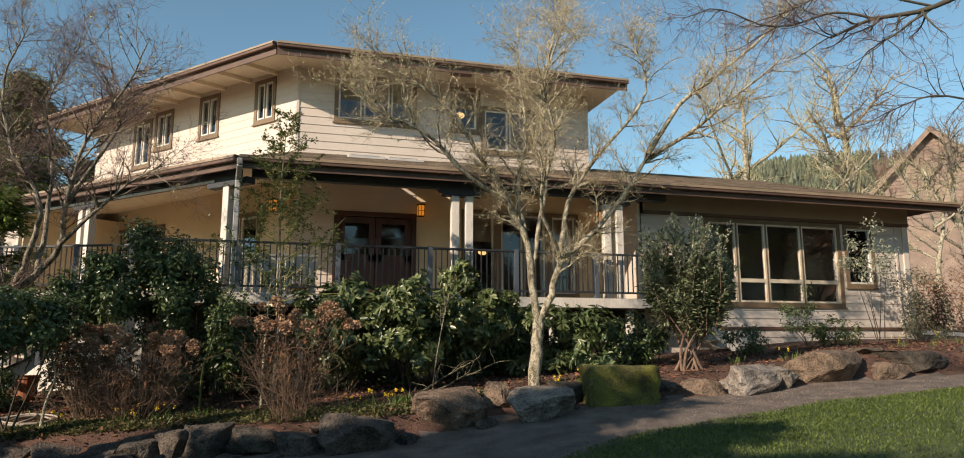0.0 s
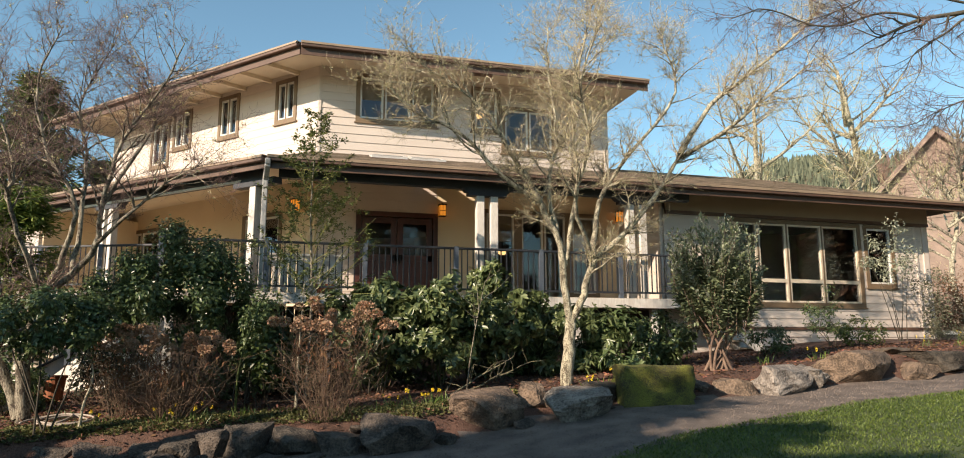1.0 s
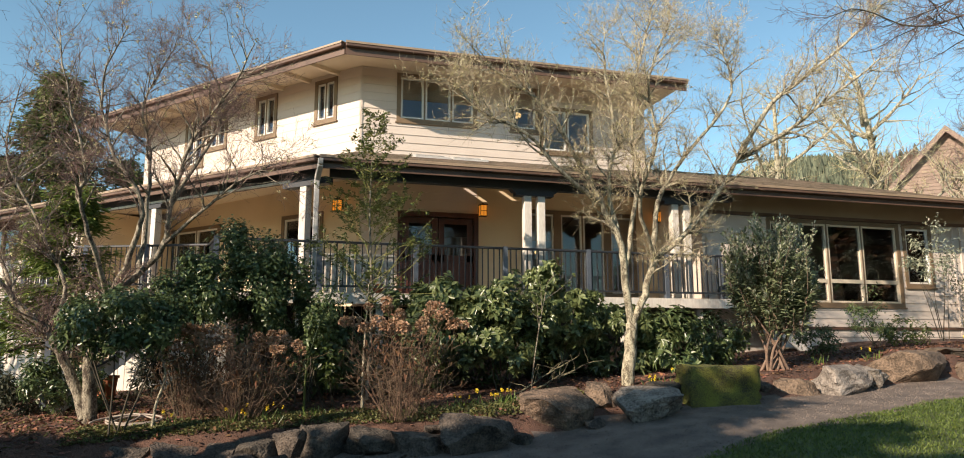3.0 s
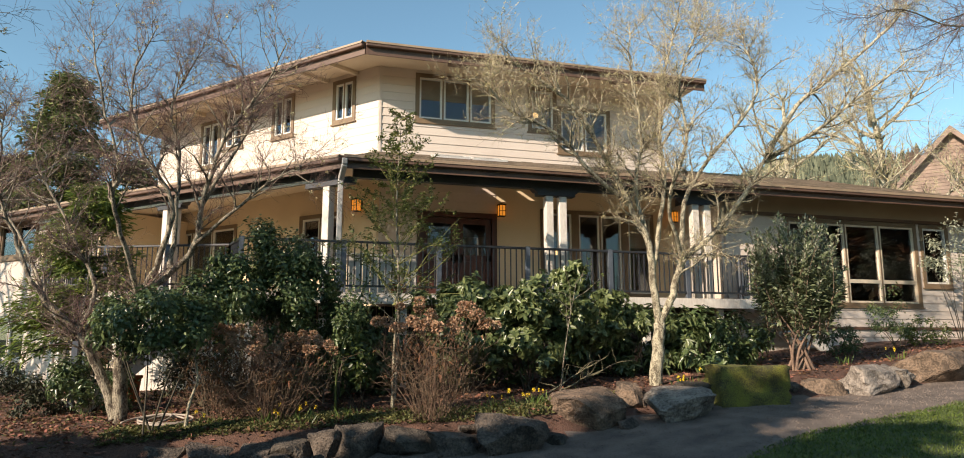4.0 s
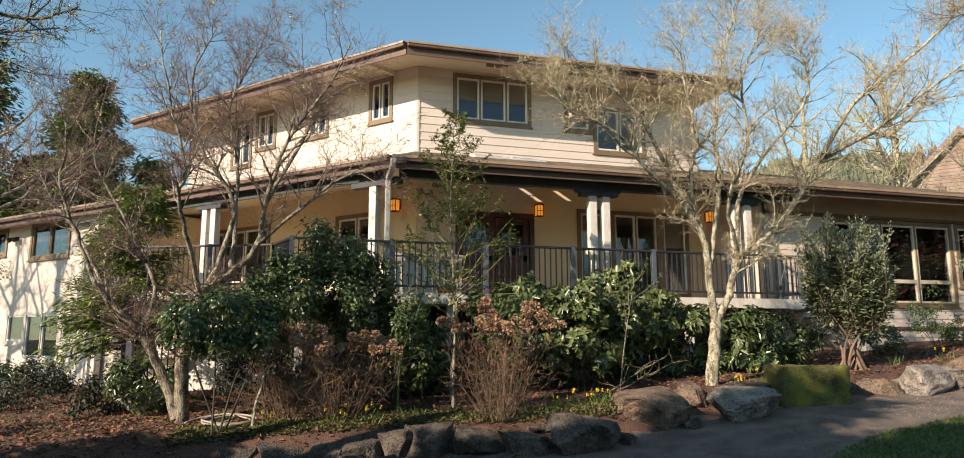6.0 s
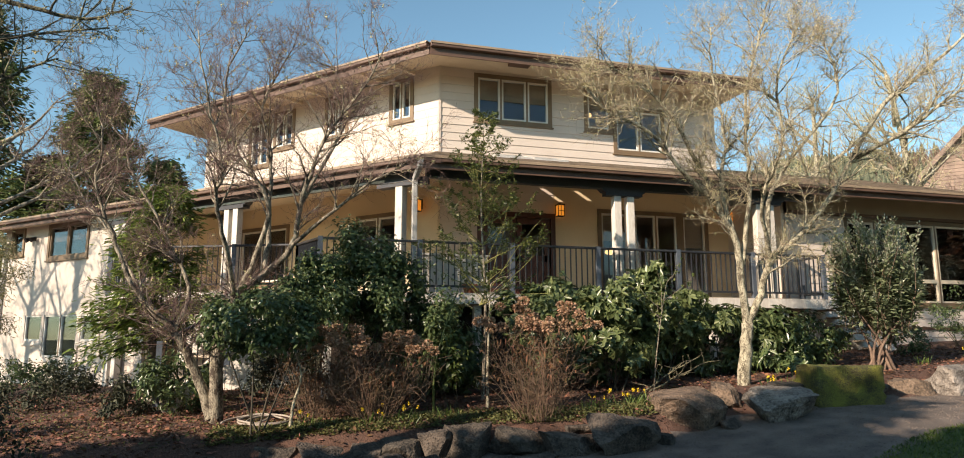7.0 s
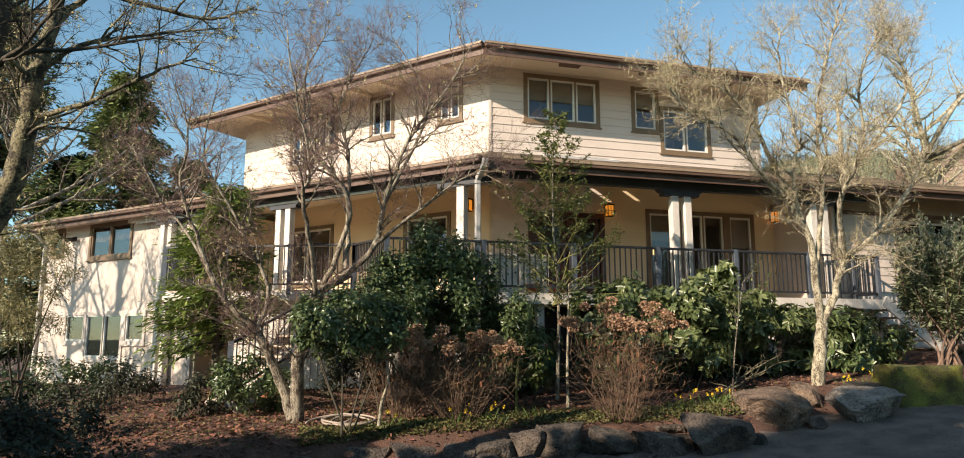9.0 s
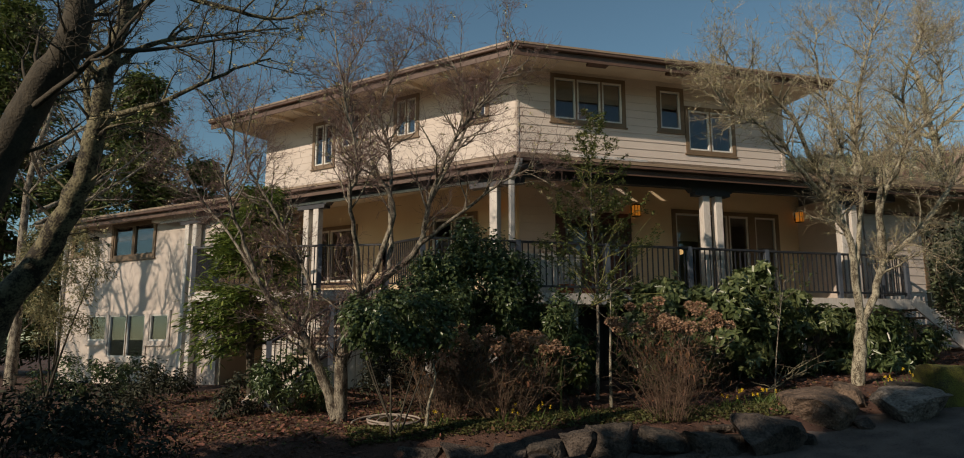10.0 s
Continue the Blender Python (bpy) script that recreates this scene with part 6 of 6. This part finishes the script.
# ---- small plants and litter ----
def in_view_bed(rng):
    x = rng.uniform(-9, 15)
    y = rng.uniform(0, 3.2) + along(BED_EDGE, x) + 0.1
    return x, y


def litter(name, label, n, maker, mat, size, category, seed, flat=True):
    rng = random.Random(seed)
    c, w = [], []
    for _ in range(n):
        x, y = maker(rng)
        c.append((x, y, height(x, y) + 0.008))
        w.append((rng.gauss(0, 1), rng.gauss(0, 1), 0.15 if flat else abs(rng.gauss(0, 0.8)) + 0.3))
    ob = leaves(c, w, size[0], size[1], mat, name, None, np.random.default_rng(seed), droop=0.05 if flat else 0.3, jitter=0.5)
    return tagged(ob, label, category, kind="stuff")


litter("bark_chips", "scattered bark mulch chips", 14000, in_view_bed, CHIP, (0.06, 0.03), "mulch", 401)
def side_bed(rng):
    return rng.uniform(-9.5, -2.5), rng.uniform(10.8, 18.5)


litter("bark_chips", "scattered bark mulch chips", 7000, side_bed, CHIP, (0.07, 0.035), "mulch", 406)
litter("ground_cover", "low patchy weeds on the mulch", 3000, side_bed, COVER, (0.06, 0.025), "ground cover", 407, False)
litter("fallen_leaves", "scattered brown fallen leaves", 1500, in_view_bed, DRYLEAF, (0.08, 0.05), "leaves", 402)


def front_strip(rng):
    x = rng.uniform(-4.2, 3.0)
    return x, along(BED_EDGE, x) + 0.35 + abs(rng.gauss(0, 0.4))


litter("ground_cover", "low yellow-green ground cover along the rocks", 9000, front_strip, COVER, (0.055, 0.028), "ground cover", 403, False)


def path_zone(rng):
    x = rng.uniform(-4, 14)
    return x, rng.uniform(along(LAWN_EDGE, x), along(BED_EDGE, x))


def pebbles():
    rng = random.Random(404)
    vs, fs = [], []
    for _ in range(5000):
        x, y = path_zone(rng)
        z = height(x, y)
        s = rng.uniform(0.008, 0.02)
        i = len(vs)
        a = rng.uniform(0, 6)
        vs += [(x + s * math.cos(a + k * 1.571), y + s * math.sin(a + k * 1.571), z - 0.002) for k in range(4)] + [(x, y, z + s * 0.8)]
        fs += [(i + k, i + (k + 1) % 4, i + 4) for k in range(4)]
    tagged(mesh_ob("pebbles", vs, fs, GRAVEL), "loose small gravel on the path", "gravel", kind="stuff")


pebbles()


def lawn_zone(rng):
    while True:
        x = rng.uniform(-1.0, 14)
        y = along(LAWN_EDGE, x) + 0.12 - abs(rng.gauss(0, 1.9)) - 0.0
        if y > 3.0:
            return x, y


def grass():
    rng = random.Random(405)
    n = 60000
    c, w = [], []
    for _ in range(n):
        x, y = lawn_zone(rng)
        c.append((x, y, height(x, y) - 0.005))
        w.append((rng.gauss(0, 0.6), rng.gauss(0, 0.6), 1.0))
    tagged(leaves(c, w, 0.045, 0.01, GRASS, "grass", None, np.random.default_rng(405), droop=0.15, jitter=0.5), "short mown lawn grass blades", "grass", kind="stuff")


grass()


def daffodils(x, y, n, seed, blooms=True):
    d = thing("daffodil_clump", "clump of green strap leaves with small yellow flowers" if blooms else "clump of green strap leaves", "flower", group="daffodil clumps")
    rr = random.Random(seed)
    rng = np.random.default_rng(seed)
    c, w = [], []
    for _ in range(n * 4):
        px, py = x + rr.gauss(0, 0.09), y + rr.gauss(0, 0.07)
        c.append((px, py, height(px, py) - 0.01))
        w.append((rr.gauss(0, 0.3), rr.gauss(0, 0.3), 1))
    leaves(c, w, 0.2, 0.014, STRAP, "leaf_tuft", d, rng, droop=0.15)
    if blooms:
        for _ in range(n):
            px, py = x + rr.gauss(0, 0.1), y + rr.gauss(0, 0.08)
            pz = height(px, py) + rr.uniform(0.14, 0.24)
            a = np.arange(6) * 1.047
            face = np.array([rr.gauss(0, 0.4), -1, 0.2])
            u = np.cross(face, [0, 0, 1.0])
            v = np.cross(u, face)
            ways = np.cos(a)[:, None] * u + np.sin(a)[:, None] * v + 0.2 * face
            leaves(np.tile([px, py, pz], (6, 1)), ways, 0.032, 0.022, YELLOW, "bloom", d, rng, droop=0.0, jitter=0.1)


for i, (x, y, n) in enumerate(((4.15, 10.35, 4), (4.6, 10.45, 3), (1.6, 10.05, 6), (1.2, 10.1, 4), (-2.05, 10.75, 5), (-1.6, 10.6, 4), (-2.9, 11.0, 3), (14.6, 12.6, 5), (9.0, 10.9, 3), (12.4, 11.6, 4), (0.9, 10.0, 3))):
    daffodils(x, y, n, 500 + i)
for i, (x, y) in enumerate(((12.8, 11.2), (13.6, 11.4), (7.9, 11.0), (-1.0, 10.6), (-3.6, 11.9))):
    daffodils(x, y, 4, 520 + i, False)


def hose():
    h = thing("garden_hose", "tangled pale grey garden hose lying on the mulch", "hose")
    pts = []
    for i in range(110):
        a = i * 0.2
        r = 0.2 + 0.09 * math.sin(i * 0.13)
        x, y = -3.55 + r * 1.5 * math.cos(a) + 0.15 * math.sin(i * 0.05), 11.6 + r * 1.2 * math.sin(a)
        pts.append((x, y, height(x, y) + 0.02 + 0.006 * (i // 30) + 0.07 * abs(math.sin(i * 0.11)) ** 3))
    tubes([(pts, [0.014] * len(pts), 7)], HOSE, "coil", h)


hose()


def cut_branch(x, y, ang, seed):
    rr = random.Random(seed)
    t = thing("fallen_branch", "mossy fallen branch lying in the bed", "branch")
    b = Vector((x, y, height(x, y) + 0.05))
    pts = shoot(rr, b, (math.cos(ang), math.sin(ang) * 0.3, 0.25), 1.1, 0.12, 8, 0.0)
    tubes([(pts, [0.018 * (1 - 0.08 * i) for i in range(9)], 5)], MOSSY, "stick", t)
    items = []
    for i in range(10):
        items.append((shoot(rr, pts[rr.randint(2, 8)], (rr.gauss(0, 1), rr.gauss(0, 1), 0.7), 0.3, 0.2, 3), [0.006, 0.005, 0.004, 0.003], 4))
    tagged(tubes(items, MOSSY, "twig", t), kind="stuff")


cut_branch(1.9, 10.6, 0.2, 61)
cut_branch(2.3, 10.9, 0.4, 62)


def planter(x, y, z, r, h, label):
    p = thing("planter", label, "pot")
    bm = bmesh.new()
    bmesh.ops.create_cone(bm, cap_ends=True, segments=20, radius1=r * 0.75, radius2=r, depth=h, matrix=Matrix.Translation((x, y, z + h / 2)))
    part("pot", bm, TERRA, p)
    bm = bmesh.new()
    bmesh.ops.create_cone(bm, cap_ends=True, segments=20, radius1=r * 1.1, radius2=r * 1.1, depth=0.05, matrix=Matrix.Translation((x, y, z + h)))
    part("rim", bm, TERRA, p)


planter(0.2, 13.95, DZ, 0.17, 0.16, "low terracotta pot on the porch deck")
planter(-4.7, 15.3, height(-4.7, 15.3), 0.2, 0.45, "terracotta pot beside the stair")

# ---- distance ----
RIDGE = [(-10, 25.0), (10, 30.0), (25, 37.0), (32, 45.0), (36, 50.0), (39, 55.0), (45, 54.0), (52, 55.0), (65, 60.0), (85, 70.0), (120, 60.0)]


def hill():
    """Wooded ridge beyond the low wing."""
    vs, fs = [], []
    na, nr = 90, 16
    for j in range(nr):
        r = 60 + 190 * (j / (nr - 1))
        for i in range(na):
            a = radians(-10 + 130 * i / (na - 1))
            top = along(RIDGE, math.degrees(a))
            top *= 1 + 0.07 * noise.noise((a * 9, 0.3, 0)) + 0.03 * noise.noise((a * 30, 1.3, 0))
            z = -2 + top * smooth(60, 245, r)
            vs.append((r * math.sin(a), r * math.cos(a), z))
    for j in range(nr - 1):
        for i in range(na - 1):
            q = j * na + i
            fs.append((q, q + 1, q + na + 1, q + na))
    tagged(mesh_ob("hill", vs, fs, FARHILL, smooth=True), "wooded winter hillside", "hill", kind="structure")
    rng = random.Random(71)
    tv, tf = [], []
    for _ in range(6500):
        a = radians(rng.uniform(20, 46) if rng.random() < 0.97 else rng.uniform(46, 75))
        r = rng.uniform(140, 248) if rng.random() < 0.75 else rng.uniform(225, 250)
        deg = math.degrees(a)
        top = along(RIDGE, deg)
        z = -3 + top * smooth(60, 245, r)
        h, w = rng.uniform(3.0, 6.0), rng.uniform(1.0, 1.9)
        x, y = r * math.sin(a), r * math.cos(a)
        for lev in range(3):
            i = len(tv)
            zz, ww = z + h * (0.15 + 0.27 * lev), w * (1 - 0.27 * lev)
            o = rng.uniform(0, 6)
            tv += [(x + ww * math.cos(o + k * 1.2566) * rng.uniform(0.7, 1.2), y + ww * math.sin(o + k * 1.2566) * rng.uniform(0.7, 1.2), zz + rng.uniform(-0.4, 0.4)) for k in range(5)] + [(x, y, zz + h * 0.45)]
            tf += [(i + k, i + (k + 1) % 5, i + 5) for k in range(5)]
    tagged(mesh_ob("far_woods", tv, tf, FARWOOD), "distant conifers on the hillside", "woods", kind="stuff")
    # bare winter woodland on the nearer slope: upright twiggy crowns
    rng = random.Random(72)
    tv, tf = [], []
    for _ in range(2600):
        a = radians(36 + 40 * math.sqrt(rng.random()))
        r = rng.uniform(75, 235) if math.degrees(a) < 44 else rng.uniform(105, 235)
        z = -3 + along(RIDGE, math.degrees(a)) * smooth(60, 245, r)
        x, y = r * math.sin(a), r * math.cos(a)
        h = rng.uniform(3.5, 7.0)
        for k in range(9):
            o, lean = rng.uniform(0, 6.28), rng.uniform(0.1, 0.55)
            top = (x + math.cos(o) * lean * h, y + math.sin(o) * lean * h, z + h * rng.uniform(0.6, 1.0))
            w = 0.0011 * r
            i = len(tv)
            tv += [(x - w, y, z), (x + w, y, z), (x + w * 0.5, y + w, z), top]
            tf += [(i, i + 1, i + 3), (i + 1, i + 2, i + 3), (i + 2, i, i + 3)]
    tagged(mesh_ob("bare_woods", tv, tf, BARESCRUB), "bare brown winter woodland on the slope", "woods", kind="stuff")


hill()


def gable_house():
    """A far gabled house whose shingled end wall stands over the wing's roof."""
    h = thing("neighbour_house", "distant gabled house with weathered pinkish shingles", "house")
    u, v = Vector((0.65, -0.76, 0)), Vector((0.76, 0.65, 0))
    o = Vector((61.5, 52.0, 6.0))
    half, eave, top = 5.4, 10.2, 16.0
    bm = bmesh.new()
    prof = [(-half, -9.0), (half, -9.0), (half, eave), (0, top), (-half, eave)]
    f = [bm.verts.new(o + u * a + Vector((0, 0, b))) for a, b in prof]
    g = [bm.verts.new(o + u * a + v * 9 + Vector((0, 0, b))) for a, b in prof]
    bm.faces.new(f)
    bm.faces.new(g)
    for i in range(5):
        bm.faces.new((f[i], f[(i + 1) % 5], g[(i + 1) % 5], g[i]))
    part("wall", bm, BRICKISH, h)
    k = (top - eave) / half
    for side in (-1, 1):
        bm = bmesh.new()
        hexa(bm, [o + u * a + v * d + Vector((0, 0, b)) for d in (-0.9, 9.5) for a, b in ((0, top), (side * (half + 0.8), eave - 0.8 * k), (side * (half + 0.8), eave - 0.8 * k + 0.3), (0, top + 0.35))])
        part("roof", bm, SHINGLE, h)
        bm = bmesh.new()
        hexa(bm, [o + u * a + v * d + Vector((0, 0, b)) for d in (-1.0, -0.92) for a, b in ((0, top - 0.35), (side * (half + 0.8), eave - 0.8 * k - 0.35), (side * (half + 0.8), eave - 0.8 * k + 0.25), (0, top + 0.3))])
        part("rake_board", bm, BRICKISH, h, "weathered rake board")
    for i in range(24):
        z = eave - 3.0 + i * 0.36
        w = half if z < eave else half * (top - z) / (top - eave)
        if w < 0.4:
            break
        bm = bmesh.new()
        hexa(bm, [o + u * a + v * d + Vector((0, 0, b)) for a in (-w, w) for d, b in ((-0.002, z), (-0.07, z), (-0.02, z + 0.35), (-0.002, z + 0.35))])
        part("shingle_course", bm, BRICKISH, h)


gable_house()

for i, (x, y, zc, r) in enumerate(((17.8, 16.5, 1.9, 1.0), (19.5, 17.5, 2.2, 1.3), (22.5, 18.5, 2.6, 1.6), (26.0, 20.0, 3.0, 2.0))):
    shrub("slope_shrub", "twiggy brown winter shrub on the slope beside the wing", (x, y), (x, y, zc), (r, r, r * 0.8), 1800, (0.12, 0.03), DRYLEAF, 600 + i, clumps=20, stem_r=0.02)
bm = bmesh.new()
bar(bm, (15.9, 14.2, 1.62), (20.5, 14.6, 1.45), 0.1, 0.1)
tagged(part("handrail", bm, WHITE), "low pale rail beside the low wing", "rail")

# ---- siding boards ----
def siding(parent_name, fr, a0, a1, z0, z1, pitch, holes, mat, lap=0.024):
    parent = bpy.data.objects[parent_name]
    z = z0
    while z < z1 - 0.02:
        zt = min(z + pitch, z1)
        cuts = [(a0, a1)]
        extra = []
        for h in holes:
            h0, h1, hz0, hz1 = h[0] - 0.1, h[1] + 0.1, h[2] - 0.135, h[3] + 0.1
            if hz1 <= z or hz0 >= zt:
                continue
            nxt = []
            for c0, c1 in cuts:
                if h1 <= c0 or h0 >= c1:
                    nxt.append((c0, c1))
                    continue
                if h0 > c0:
                    nxt.append((c0, h0))
                if h1 < c1:
                    nxt.append((h1, c1))
            cuts = nxt
            if hz0 > z + 0.02:
                extra.append((max(a0, h0), min(a1, h1), z, hz0))
            if hz1 < zt - 0.02:
                extra.append((max(a0, h0), min(a1, h1), hz1, zt))
        for c0, c1, b, t in [(c[0], c[1], z, zt) for c in cuts] + extra:
            if c1 - c0 < 0.03:
                continue
            o0, o1 = lap * (1 - 0.75 * (b - z) / pitch), lap * (1 - 0.75 * (t - z) / pitch)
            bm = bmesh.new()
            hexa(bm, [fr.p(a, d, zz) for zz, o in ((b, o0), (t, o1)) for a, d in ((c0, 0.001), (c1, 0.001), (c1, o), (c0, o))])
            part("siding_board", bm, mat, parent)
        z = zt


siding("wall_upper_front", FR, 0.1, 7.5, 5.75, 8.05, 0.2, H_FRONT_UP, CREAM)
siding("wall_upper_slant", LF, 0.02, 8.78, 5.75, 8.05, 0.2, H_LEFT_UP, CREAM, 0.011)
siding("wall_wing_front", RW, 7.97, 15.4, 1.75, 4.38, 0.2, H_WING, CREAM)
siding("wall_wing_front", RW, 7.97, 15.4, 0.7, 1.67, 0.2, [], CREAM)
siding("wall_porch_front", FR, 0.1, 2.95, 2.35, 5.2, 0.2, [H_PORCH[0]], CREAM)
